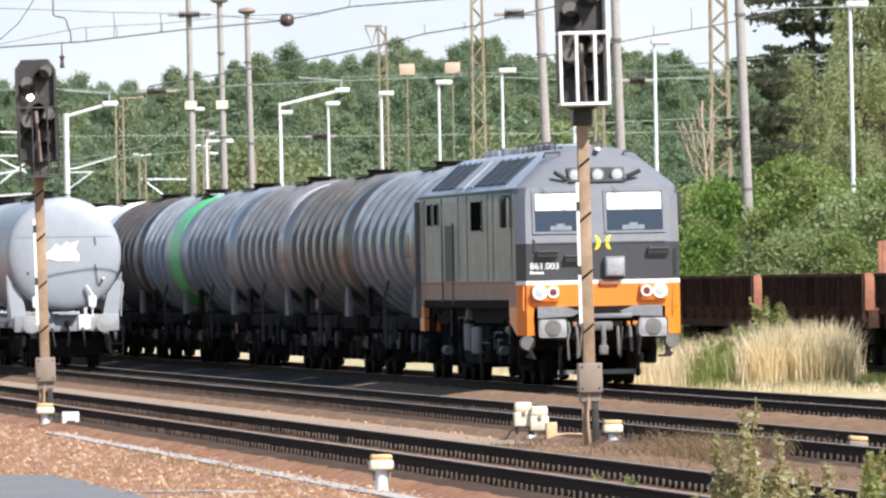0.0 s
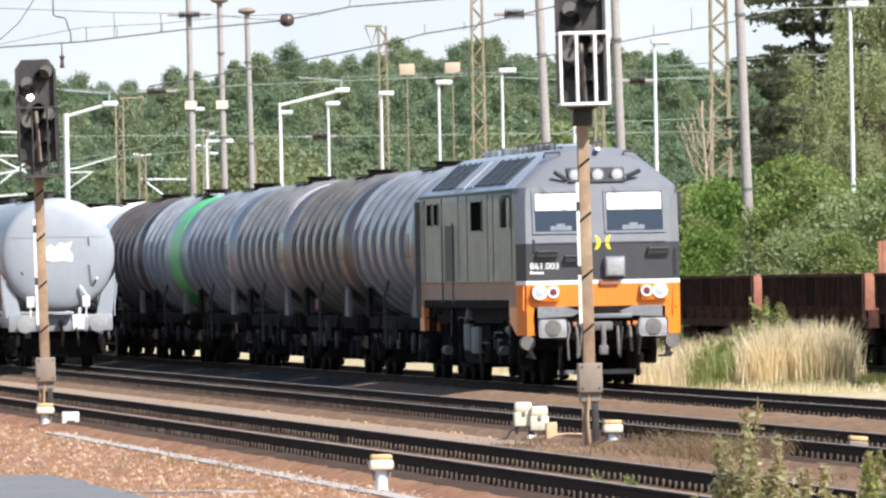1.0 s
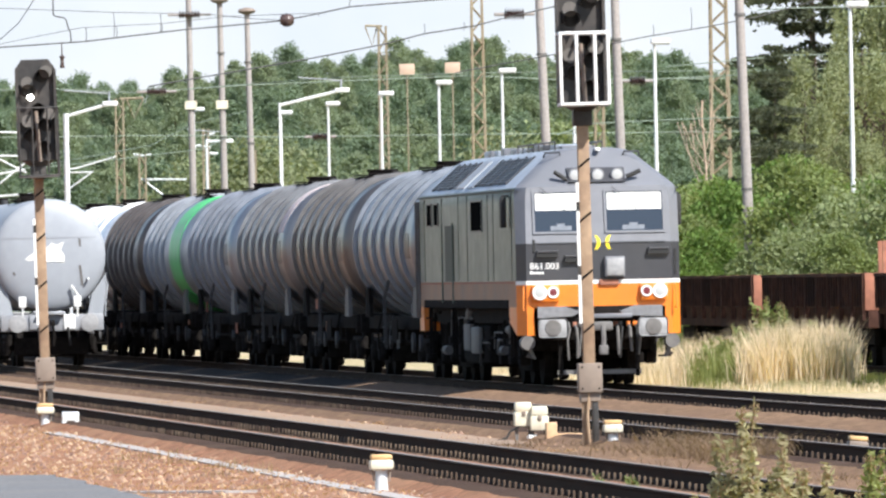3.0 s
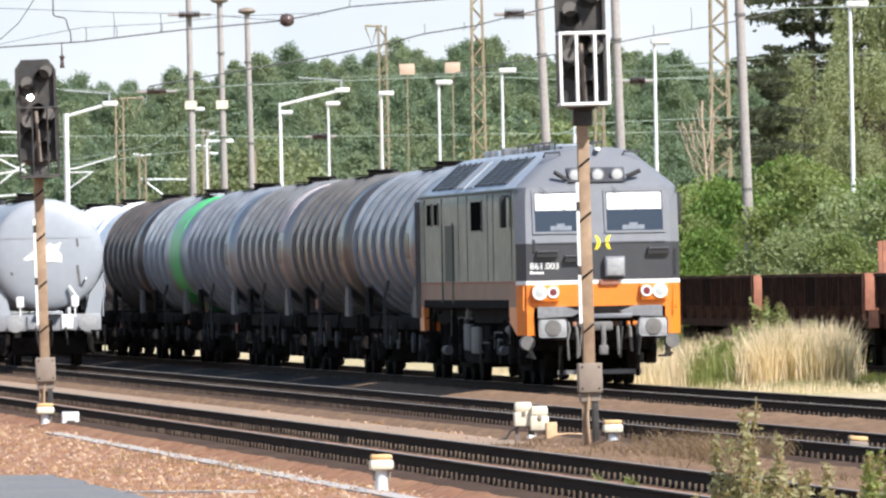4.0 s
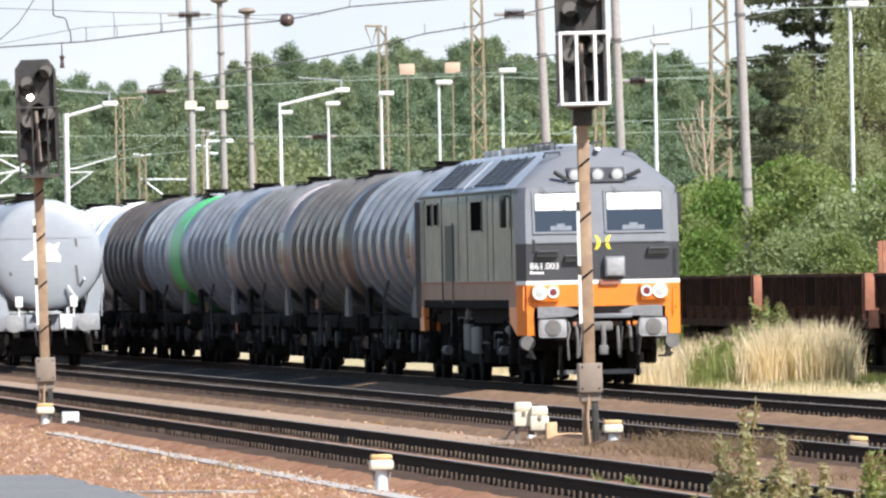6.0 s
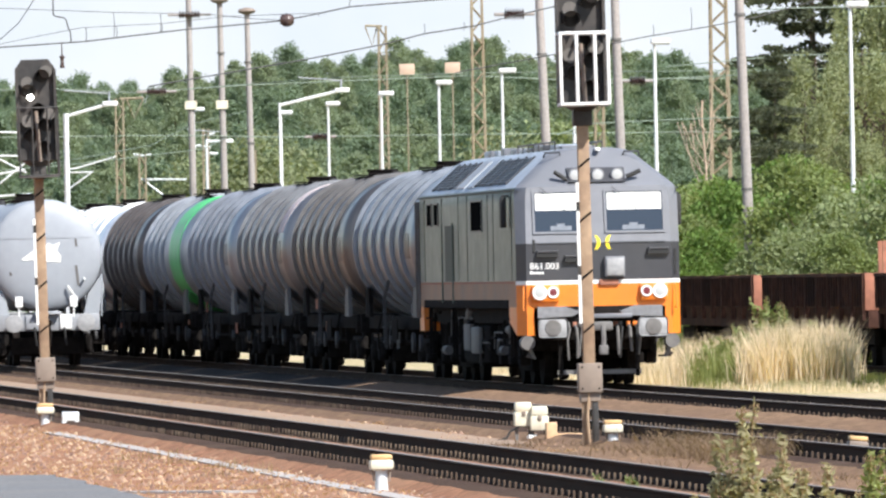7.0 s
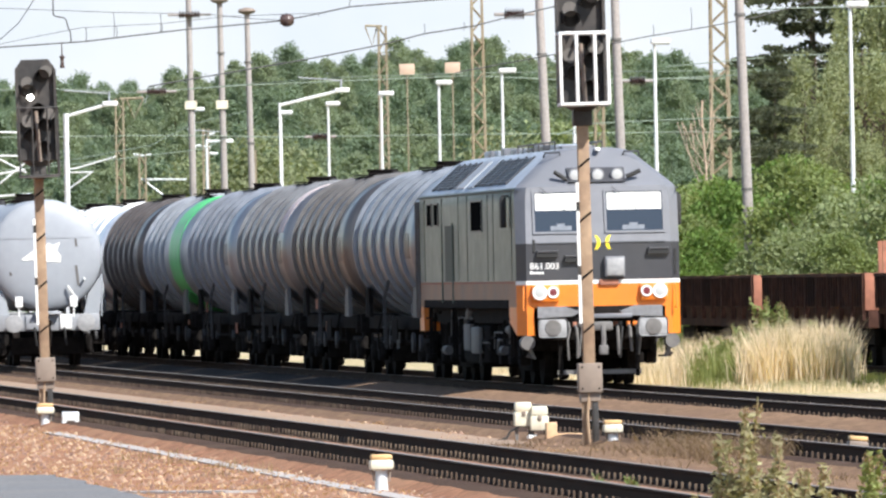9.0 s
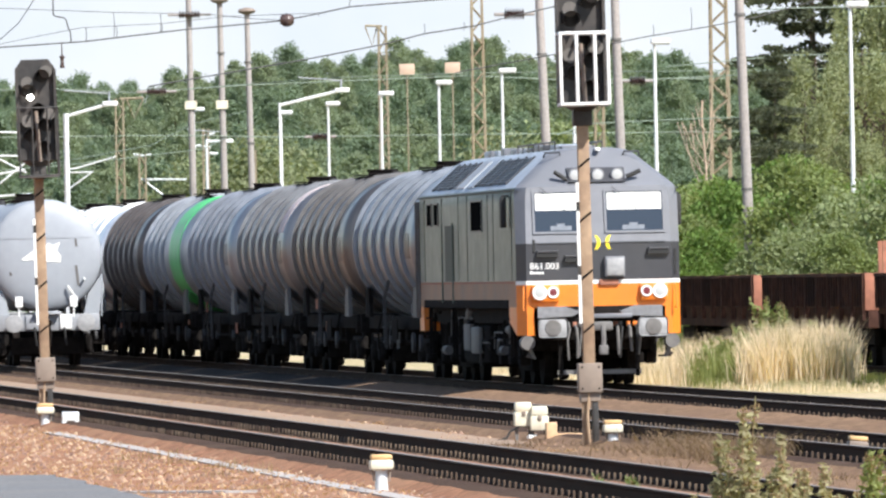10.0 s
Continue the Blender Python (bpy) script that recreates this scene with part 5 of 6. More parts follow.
def build_concrete_mast(m, h, r, label, top="", tilt=0.0):
    t = thing("catenary_mast", m @ pose(0, 0, 0, 0, tilt, 0), label, "catenary mast", "concrete masts")
    b = B()
    lathe(b, [(0, r * 1.3), (h * 0.5, r * 1.1), (h, r * 0.85)], "Z", 16)
    part("pole", b, M_CONCRETE, t, "weathered concrete pole")
    if top.startswith("cap"):
        b = B()
        lathe(b, [(h - 0.1, 0.1), (h, 0.12), (h + 0.06, 0.3), (h + 0.13, 0.36), (h + 0.22, 0.28), (h + 0.27, 0.06)], "Z", 16)
        part("lamp_cap", b, M_BOXTAN, t, "mushroom lamp cap")
    for z in (9.05,):
        if top in ("cap", "plate"):
            part("name_plate", box(B(), -0.25, 0.22, -r - 0.06, -r - 0.02, z, z + 0.33), M_CREAM, t, "blank cream mast plate")
    for z in (h * 0.3, h * 0.6, h * 0.85):
        b = B()
        rod(b, (0, 0, z), (0, 0, z + 0.06), r * 1.35, seg=16)
        part("clamp_band", b, M_UNDERGREY, t)
    return t


for x, y, h, r, top, tl in ((35.05, 500, 15.0, 0.12, "plate", 0.35), (36.3, 500, 13.2, 0.125, "cap", 0.45), (37.4, 500, 12.75, 0.12, "cap only", 0.6),
                            (34.82, 353.5, 14.0, 0.115, "", 1.7), (34.74, 333.2, 14.0, 0.11, "", 1.2), (34.68, 303.6, 14.0, 0.105, "", 1.35)):
    build_concrete_mast(pose(x, y, G), h, r, "tall slender concrete catenary mast behind the train", top, -tl)


def build_lattice_mast(m, h, w0, w1, label, arm=0.0):
    t = thing("lattice_mast", m, label, "lattice mast", "lattice masts")
    for sx in (-1, 1):
        for sy in (-1, 1):
            b = B()
            rod(b, (sx * w0 / 2, sy * w0 / 2, 0), (sx * w1 / 2, sy * w1 / 2, h), 0.045, seg=4)
            part("leg", b, M_LATTICE, t, "ochre angle-iron leg")
    n = int(h / 0.5)
    for face in range(4):
        b = B()
        for k in range(n):
            z0, z1 = h * k / n, h * (k + 1) / n
            a0, a1 = (w0 + (w1 - w0) * k / n) / 2, (w0 + (w1 - w0) * (k + 1) / n) / 2
            s = 1 if k % 2 else -1
            p0, p1 = {0: ((-s * a0, -a0), (s * a1, -a1)), 1: ((-s * a0, a0), (s * a1, a1)), 2: ((-a0, -s * a0), (-a1, s * a1)), 3: ((a0, -s * a0), (a1, s * a1))}[face]
            rod(b, (*p0, z0), (*p1, z1), 0.025, seg=4)
        part("bracing", b, M_LATTICE, t, "ochre zigzag bracing")
    if arm:
        b = B()
        tube(b, [(0, 0, h), (-arm, 0, h + 0.02)], 0.05)
        tube(b, [(-arm, 0, h), (-arm * 0.6, 0, h - 0.8), (-arm * 0.3, 0, h)], 0.035)
        part("arm", b, M_LATTICE, t, "steel cross arm")
    return t


for x, y, h, w0, w1, arm in ((33.45, 520, 9.8, 0.34, 0.3, -1.0), (44.3, 520, 12.6, 0.42, 0.3, 0.7), (44.5, 480, 15.5, 0.55, 0.36, 0), (46.98, 420, 14.5, 0.72, 0.45, 0), (42.95, 420, 9.0, 0.3, 0.28, 0), (38.9, 520, 7.6, 0.24, 0.2, 0), (34.35, 520, 7.51, 0.3, 0.26, 0)):
    build_lattice_mast(pose(x, y, G), h, w0, w1, "ochre lattice steel mast", arm)


def build_cantilever_mast(m, h, reach, label, r=0.11, rise=0.32, lower=True):
    t = thing("cantilever_mast", m, label, "catenary mast", "white cantilever masts")
    b = B()
    rod(b, (0, 0, 0), (0, 0, h), r, r * 0.9, seg=12)
    part("pole", b, M_GALV, t, "white steel pole")
    b = B()
    tube(b, [(0, 0, h - 0.1), (reach, 0, h + rise)], 0.06)
    part("top_arm", b, M_GALV, t, "white sloping arm")
    b = B()
    box(b, reach - 0.25, reach + 0.3, -0.1, 0.1, h + rise - 0.08, h + rise + 0.09, 0.03)
    part("lamp_head", b, M_GALV, t, "white lamp head")
    rd = B()
    s = 1 if reach > 0 else -1
    tube(rd, [(reach, 0, h + rise), (reach, 0, h + rise + 0.42)], 0.035)
    tube(rd, [(reach, 0, h + rise + 0.36), (reach - s * 1.6, 0, h + rise + 0.5)], 0.022)
    part("wire_rod", rd, M_GALVDULL, t, "thin grey wire rod over the arm")
    if not lower:
        return t
    b = B()
    tube(b, [(0, 0, h - 3.0), (reach * 0.9, 0, h - 1.9), (reach * 1.1, 0, h - 1.9)], 0.04)
    tube(b, [(reach * 0.5, 0, h - 2.4), (reach * 1.1, 0, h - 2.7)], 0.035)
    part("lower_arm", b, M_GALV, t, "white bracing arm")
    return t


build_cantilever_mast(pose(27.05, 450, G), 8.3, 1.55, "white steel pole with a sloping lamp arm", lower=False)
build_cantilever_mast(pose(36.1, 469, G), 8.82, 2.3, "white steel pole with a sloping lamp arm", 0.05, 0.42, False)
build_cantilever_mast(pose(37.0, 520, G), 8.1, 0.8, "white steel pole with a sloping lamp arm", 0.06, -0.1, False)


def build_bracket(tubes, r, material, label):
    """Bent arms of a catenary cantilever, each through points in the yard."""
    t = thing("catenary_cantilever", pose(0, 0, 0), label, "cantilever", "catenary cantilevers")
    for pts in tubes:
        part("arm", tube(B(), pts, r, 6), material, t)
    return t


build_concrete_mast(pose(24.05, 450, G), 10.5, 0.11, "tall slender concrete catenary mast behind the train")
build_concrete_mast(pose(13.5, 285, G), 9.6, 0.11, "tall slender concrete catenary mast beside the yard")
build_bracket([[(23.95, 450, 7.45), (25.43, 450, 7.38)], [(23.93, 450, 6.59), (25.49, 450, 6.56)], [(23.93, 450, 6.75), (24.69, 450, 6.44), (25.62, 450, 5.96)], [(23.91, 450, 5.31), (24.67, 450, 5.60), (25.61, 450, 6.34)], [(23.90, 450, 5.13), (24.86, 450, 5.16), (25.79, 450, 5.22)], [(23.92, 450, 5.93), (24.68, 450, 5.94), (25.56, 450, 6.08)]], 0.035, M_GALV, "white steel catenary cantilever arms on a mast")
build_bracket([[(26.93, 450, 5.24), (27.94, 450, 5.94)], [(26.94, 450, 5.94), (27.98, 450, 5.94)], [(26.94, 450, 6.02), (27.48, 450, 6.11), (28.79, 450, 6.48)]], 0.028, M_GALV, "white steel catenary cantilever arms on a pole")
build_bracket([[(34.30, 520, 6.22), (36.15, 520, 6.19)], [(34.30, 520, 6.27), (35.37, 520, 5.41)], [(33.99, 520, 7.26), (34.36, 520, 7.19), (34.73, 520, 7.25)]], 0.04, M_GALV, "white steel catenary cantilever arms on a brown post")
build_bracket([[(37.76, 540, 7.69), (38.10, 540, 7.78), (38.58, 540, 7.67)], [(38.18, 540, 8.21), (38.59, 540, 8.25), (38.78, 540, 8.29)], [(38.41, 540, 7.53), (38.64, 540, 7.43), (38.91, 540, 7.43)]], 0.06, M_GALV, "white lamp arms on a thin lattice mast")
build_lattice_mast(pose(38.39, 540, G), 8.76, 0.3, 0.22, "slim ochre lattice steel mast")


M_CREAMPEACH = mat("peach_board", (0.5, 0.36, 0.27), 0.7, var=0.06)
P_INS = ((34.97, 499.7, 12.5), (33.01, 345.0, 9.11), (32.3, 480.0, 9.2), (38.47, 480.0, 7.39), (42.14, 400.0, 8.07))
P_BALL = (22.14, 285.0, 7.82)


def strung(pts, r, m_):
    """A wire strung from point to point: x, y, z."""
    bm = tube(B(), pts, r, 5)
    tagged(new("overhead_wire", mesh_of(bm, "overhead_wire", m_)), "dark overhead wire across the yard" if m_ is M_WIRE else "pale green overhead wire across the yard", "overhead wire", "overhead wires")


strung([(13.5, 285, 7.22), (15.68, 285, 7.32), (17.59, 285, 7.42), (19.75, 285, 7.64), (22.04, 285, 7.81), (22.81, 285, 7.95), (23.57, 285, 8.1), (25.62, 285, 8.23), (30.5, 285, 8.6)], 0.017, M_WIRE)
strung([(20.0, 300, 6.62), (23.72, 300, 7.19), (25.6, 300, 7.52), (26.55, 300, 7.75), (27.76, 300, 7.92), (28.43, 300, 8.08), (29.78, 300, 8.37), (33.0, 300, 9.0)], 0.017, M_WIRE)
strung([(14.0, 285.2, 8.28), (15.5, 285.2, 8.21), (18.17, 285.2, 8.07), (20.4, 285.2, 7.99), (21.35, 285.2, 7.87), (22.04, 285, 7.82)], 0.008, M_WIRE)
strung([(15.2, 285, 7.3), (16.51, 285, 7.55), (17.53, 285, 7.73), (19.31, 285, 7.79), (20.84, 285, 7.93), (22.9, 285, 7.97)], 0.007, M_WIRE)
strung([(15.5, 285, 7.31), (15.69, 285, 7.5), (16.11, 285, 7.85), (16.46, 285, 8.37), (16.8, 285, 8.8)], 0.011, M_WIRE)
strung([(30.0, 330, 7.3), (34.07, 330, 7.98), (35.11, 330, 8.17), (36.6, 330, 8.38), (37.94, 330, 8.62), (39.43, 330, 9.01), (42.5, 330, 9.8)], 0.015, M_WIRE)
for pts, r in (
    ([(34.95, 353.5, 7.2), (41.63, 400, 8.03), (43.0, 400, 8.12), (45.23, 400, 8.2), (47.75, 400, 8.34), (53, 400, 8.6)], 0.022),
    ([(34.95, 353.5, 5.9), (40.71, 400, 6.75), (42.97, 400, 6.82), (46.82, 400, 6.89), (53, 400, 7.05)], 0.02),
    ([(43.69, 380, 9.83), (44.71, 380, 9.87), (52, 380, 9.9)], 0.02),
    ([(40.92, 380, 8.18), (44.69, 380, 8.46), (52, 380, 8.44)], 0.018),
    ([(23, 480, 9.4), (25.96, 480, 9.36), (28.52, 480, 9.36), (31.51, 480, 9.18), (35.36, 480, 9.37), (40.08, 480, 9.5), (44.2, 480, 9.6), (47.81, 480, 9.37), (56, 480, 9.3)], 0.024),
    ([(34.93, 500, 9.6), (39.22, 480, 9.62), (44.3, 480, 9.7), (47.82, 480, 9.67), (56, 480, 9.6)], 0.02),
    ([(23, 480, 7.6), (32.76, 480, 7.54), (37.04, 480, 7.4), (44.3, 480, 7.37), (56, 480, 7.3)], 0.022),
    ([(28, 500, 6.5), (33.4, 500, 7.4), (35.0, 500, 8.2), (37.3, 500, 8.7)], 0.02),
    ([(22, 450, 5.9), (27.05, 450, 6.2), (33.3, 470, 6.9), (36.3, 500, 7.6)], 0.018),
):
    strung(pts, r * 0.85, M_WIREPALE)


def build_insulator(m, length, material, label):
    t = thing("insulator", m, label, "insulator", "wire insulators")
    b = B()
    prof = []
    n = 7
    for k in range(n):
        x = -length / 2 + length * k / n
        prof += [(x, 0.05), (x + length / n * 0.45, 0.16), (x + length / n * 0.55, 0.16), (x + length / n, 0.05)]
    lathe(b, prof, "X", 14)
    part("core", b, material, t, "ribbed porcelain core")
    for s in (-1, 1):
        b = B()
        rod(b, (s * length / 2, 0, 0), (s * length * 1.0, 0, 0), 0.05, seg=8)
        part("rod", b, M_CONCRETE, t, "steel end rod")
    return t


for p, ln, m_ in ((P_INS[0], 0.85, M_INSUL), (P_INS[1], 0.55, M_INSUL), (P_INS[2], 0.75, M_INSUL), (P_INS[3], 0.6, M_INSUL), (P_INS[4], 0.5, M_INSUL)):
    build_insulator(pose(*p), ln, m_, "ribbed insulator strung in the overhead wire")
b = B()
lathe(b, [(-0.16, 0.02), (-0.15, 0.09), (-0.07, 0.14), (0.0, 0.155), (0.07, 0.14), (0.15, 0.09), (0.16, 0.02)], "X", 18, P_BALL)
tagged(new("wire_weight", mesh_of(b, "wire_weight", M_INSUL)), "dark ball weight on the overhead wire", "wire weight")

b = B()
lathe(b, [(6.83, 0.02), (6.84, 0.06), (6.88, 0.06), (6.9, 0.04), (7.04, 0.04), (7.06, 0.06), (7.1, 0.06), (7.12, 0.015), (7.42, 0.01)], "Z", 12, (17.07, 285, 0))
tagged(new("hanging_insulator", mesh_of(b, "hanging_insulator", M_INSUL)), "dark insulator hanging from the overhead wire", "insulator")
b = B()
tube(b, [(16.89, 285, 8.5), (16.89, 285, 8.03), (16.95, 285, 7.99), (17.13, 285, 7.96), (17.18, 285, 7.9), (17.22, 285, 7.73), (17.27, 285, 7.63), (17.28, 285, 7.4)], 0.016, 6)
tagged(new("jumper_cable", mesh_of(b, "jumper_cable", M_WIRE)), "bent jumper cable between overhead wires", "cable")

# droppers between the wires
for x, y, z0, z1 in ((17.62, 285.1, 7.42, 7.74), (18.25, 285.1, 7.48, 8.07), (19.3, 285.1, 7.6, 8.02), (19.32, 285, 7.6, 7.8), (18.3, 285, 7.48, 7.76), (23.55, 285, 8.08, 8.4), (22.85, 285, 7.9, 7.98), (26.56, 300, 7.74, 7.98), (27.5, 300, 7.82, 8.0), (35.2, 330, 8.16, 8.45), (36.2, 330, 8.3, 8.9)):
    b = tube(B(), [(x, y, z1), (x + 0.015, y - 0.05, (z0 + z1) / 2), (x, y, z0)], 0.009, 5)
    tagged(new("wire_dropper", mesh_of(b, "wire_dropper", M_WIRE)), "thin dropper wire hanging in the catenary", "wire dropper", "wire droppers")

for x, z in ((43.55, 10.21), (45.35, 10.24)):
    t = thing("sign_board", pose(x, 500, 0), "peach coloured board on a thin pole before the wood", "sign board", "boards before the wood")
    part("panel", box(B(), -0.3, 0.3, -0.03, 0.03, z - 0.21, z + 0.21, 0.01), M_CREAMPEACH, t, "blank peach panel")
    b = B()
    rod(b, (0, 0.06, G), (0, 0.06, z + 0.1), 0.03, seg=8)
    part("pole", b, M_LATTICE, t)


# ---- ground details ----
def ground_strip(name, a, b, w, h, material, label, category, wob=0.05):
    bm = B()
    a, b = Vector(a), Vector(b)
    n = 30
    rows = []
    for k in range(n + 1):
        p = a.lerp(b, k / n) + Vector((wob * noise.noise((k * 0.7, 1, 2)), 0, 0.01 * noise.noise((k * 1.3, 5, 2))))
        rows.append([bm.verts.new(p + Vector((dx, 0, dz))) for dx, dz in ((-w / 2, 0), (-w / 2, h), (w / 2, h), (w / 2, 0))])
    for r0, r1 in zip(rows, rows[1:]):
        for i in range(3):
            bm.faces.new((r0[i], r0[i + 1], r1[i + 1], r1[i]))
    bm.faces.new(rows[0])
    bm.faces.new(rows[-1])
    bmesh.ops.recalc_face_normals(bm, faces=bm.faces)
    return tagged(new(name, mesh_of(bm, name, material)), label, category)


ground_strip("cable_duct", (11.28, 193, G), (11.12, 110, G), 0.24, 0.015, M_DUCT, "pale grey concrete cable duct along the track", "cable duct")
ground_strip("kerb_line", (8.6, 136.2, G), (9.9, 134.9, G), 0.35, 0.025, M_DUCT, "faded white kerb slab in the gravel", "kerb slab", 0.02)

rs = random.Random(21)
st_v, st_f = [], []
for k in range(5200):
    x, y = rs.uniform(7.5, 12.0), 110 + 110 * rs.random() ** 1.3
    if k % 5 == 0:
        x = rs.uniform(14.6, 17.0)
    elif k % 5 == 1:
        x = rs.uniform(19.6, 21.6)
    if x < 8.6 and y < 147:
        continue
    s = rs.uniform(0.018, 0.05)
    i = len(st_v)
    for dx, dy, dz in ((-1, 0, 0), (0.3, -1, 0), (1, 0.2, 0), (0, 1, 0), (0.1, 0, 1.1)):
        st_v.append((x + dx * s * rs.uniform(0.6, 1.2), y + dy * s * rs.uniform(0.6, 1.2), G + dz * s * rs.uniform(0.6, 1.0)))
    st_f += [(i, i + 1, i + 4), (i + 1, i + 2, i + 4), (i + 2, i + 3, i + 4), (i + 3, i, i + 4)]
me = bpy.data.meshes.new("loose_stones")
me.from_pydata(st_v, [], st_f)
me.materials.append(mat("loose_stone", (0.33, 0.21, 0.145), 0.9, var=0.2, island=0.45))
tagged(new("loose_stones", me), "loose brown and pale stones on the yard ground", "gravel", kind="stuff")


# ---- vegetation ----
def blades(name, spots, material, rng, label, kind="stuff", lean=0.35, width=0.009, category="grass"):
    """Bent grass blades: x, y, z, height."""
    n = len(spots)
    p = spots[:, :3]
    h = spots[:, 3:4]
    a = rng.uniform(0, 2 * np.pi, n)
    side = np.stack([np.cos(a), np.sin(a), 0 * a], 1) * width
    ln = rng.normal(size=(n, 3)) * lean * h * 0.6
    ln[:, 2] = 0
    up = np.array([0, 0, 1.0])
    v = np.stack([p - side, p + side, p + ln * 0.35 + up * h * 0.6 + side * 0.7, p + ln * 0.35 + up * h * 0.6 - side * 0.7, p + ln + up * h], 1).reshape(-1, 3)
    i = np.arange(n)[:, None] * 5
    f = [tuple(r) for r in (i + np.array([[0, 1, 2, 3]])).tolist()] + [tuple(r) for r in (i + np.array([[3, 2, 4]])).tolist()]
    me = bpy.data.meshes.new(name)
    me.from_pydata(v.tolist(), [], f)
    me.materials.append(material)
    return tagged(new(name, me), label, category, kind=kind)


rg = np.random.default_rng(5)


def patch(n, x0, x1, y0, y1, h0, h1, tuft=0.5, z=-0.26):
    c = np.stack([rg.uniform(x0, x1, max(3, n // 25)), rg.uniform(y0, y1, max(3, n // 25))], 1)
    k = rg.integers(0, len(c), n)
    xy = c[k] + rg.normal(size=(n, 2)) * tuft
    hh = rg.uniform(h0, h1, n) * (0.75 + 0.25 * np.sin(c[k][:, 0] * 5 + c[k][:, 1]))
    return np.column_stack([xy, np.full(n, z), hh])


def swathe(n, u0, u1, y0, y1, h0, h1, tuft=0.3, z=-0.26):
    """Tufts between two lines that run along the track bed, x = u * y."""
    m = max(3, n // 30)
    cy = rg.uniform(y0, y1, m)
    cx = rg.uniform(u0, u1, m) * cy
    k = rg.integers(0, m, n)
    tall = rg.uniform(h0, h1, m)[k] * rg.uniform(0.55, 1.08, n)
    return np.column_stack([cx[k] + rg.normal(size=n) * tuft, cy[k] + rg.normal(size=n) * tuft, np.full(n, z), tall])


blades("dry_grass", swathe(15000, 0.1142, 0.1212, 235, 247, 0.7, 1.35, 0.16), L_STRAW, rg, "tall sun-bleached dry grass beside the track", width=0.012, lean=0.3)
blades("mid_dry_grass", swathe(9000, 0.1088, 0.1145, 241, 262, 0.4, 1.05, 0.2), L_STRAW, rg, "waist-high dry grass beside the track", width=0.012)
blades("low_dry_grass", swathe(7000, 0.1045, 0.1092, 246, 285, 0.25, 0.7, 0.25), L_STRAW, rg, "knee-high dry grass beside the track")
blades("short_dry_grass", patch(15000, 25.6, 29.4, 228, 290, 0.05, 0.3, 0.4), L_STRAW, rg, "short straw-coloured grass on the verge")
blades("green_grass", swathe(2300, 0.1102, 0.1138, 239.5, 243, 0.35, 1.0, 0.2), L_GREEN, rg, "green weeds among the dry grass")
blades("olive_grass", swathe(2600, 0.1145, 0.1212, 235, 240, 0.3, 1.1, 0.2), L_WEED, rg, "yellow-green grass among the dry stalks")
blades("low_green_grass", swathe(3400, 0.1105, 0.1152, 235, 240, 0.08, 0.32, 0.16), L_GREEN, rg, "short green grass by the ballast")
blades("verge_green", swathe(3600, 0.1150, 0.1212, 232.5, 236, 0.06, 0.3, 0.16), L_WEED, rg, "short grey-green grass at the foot of the dry grass")
blades("shaded_grass", swathe(2600, 0.1226, 0.126, 233, 244, 0.1, 0.35, 0.2), L_GREEN, rg, "short green grass in the shade of the spruces")
blades("straw_litter", np.vstack([patch(7000, 7.6, 12.0, 128, 215, 0.02, 0.06, 0.4, z=-0.275), patch(2000, 19.7, 21.6, 130, 230, 0.02, 0.08, 0.2, z=-0.26), patch(1200, 14.5, 17.0, 130, 240, 0.02, 0.06, 0.25, z=-0.26)]), L_LITTER, rg, "short withered straw in the gravel", lean=2.2, width=0.011)
blades("withered_tangle", patch(3600, 16.6, 17.3, 147, 158, 0.08, 0.42, 0.25), L_TANGLE, rg, "withered brown tangle of weeds between the tracks", lean=1.6, width=0.006)
blades("far_grass", patch(9000, 33.5, 37, 230, 420, 0.3, 1.1, 0.5), L_GREEN, rg, "tall green grass behind the rusty wagons")
blades("yard_weeds", patch(1500, 14.3, 17.2, 130, 168, 0.03, 0.18, 0.25), L_TANGLE, rg, "withered brown weeds between the tracks", lean=1.2, width=0.006)
blades("gravel_weeds", patch(420, 9.5, 12.2, 112, 175, 0.03, 0.16, 0.12), L_SEED, rg, "sparse withered weeds in the gravel", width=0.006)


def trunk_mesh(rng, h, r, limbs, spread, name="trunk"):
    b = B()
    pts = [Vector((0.12 * r * k * rng.normal(), 0.12 * r * k * rng.normal(), h * k / 5)) for k in range(6)]
    for k in range(5):
        rod(b, pts[k], pts[k + 1], r * (1 - 0.17 * k), r * (1 - 0.17 * (k + 1)), seg=8)
    for k in range(limbs):
        z = h * rng.uniform(0.3, 0.95)
        a = rng.uniform(0, 2 * math.pi)
        ln = spread * rng.uniform(0.5, 1.0)
        p0 = Vector((0, 0, z))
        p1 = p0 + Vector((math.cos(a) * ln * 0.5, math.sin(a) * ln * 0.5, ln * 0.35))
        p2 = p0 + Vector((math.cos(a) * ln, math.sin(a) * ln, ln * 0.8))
        rod(b, p0, p1, r * 0.4, r * 0.25, seg=6)
        rod(b, p1, p2, r * 0.25, r * 0.08, seg=6)
    return mesh_of(b, name, M_BARK)


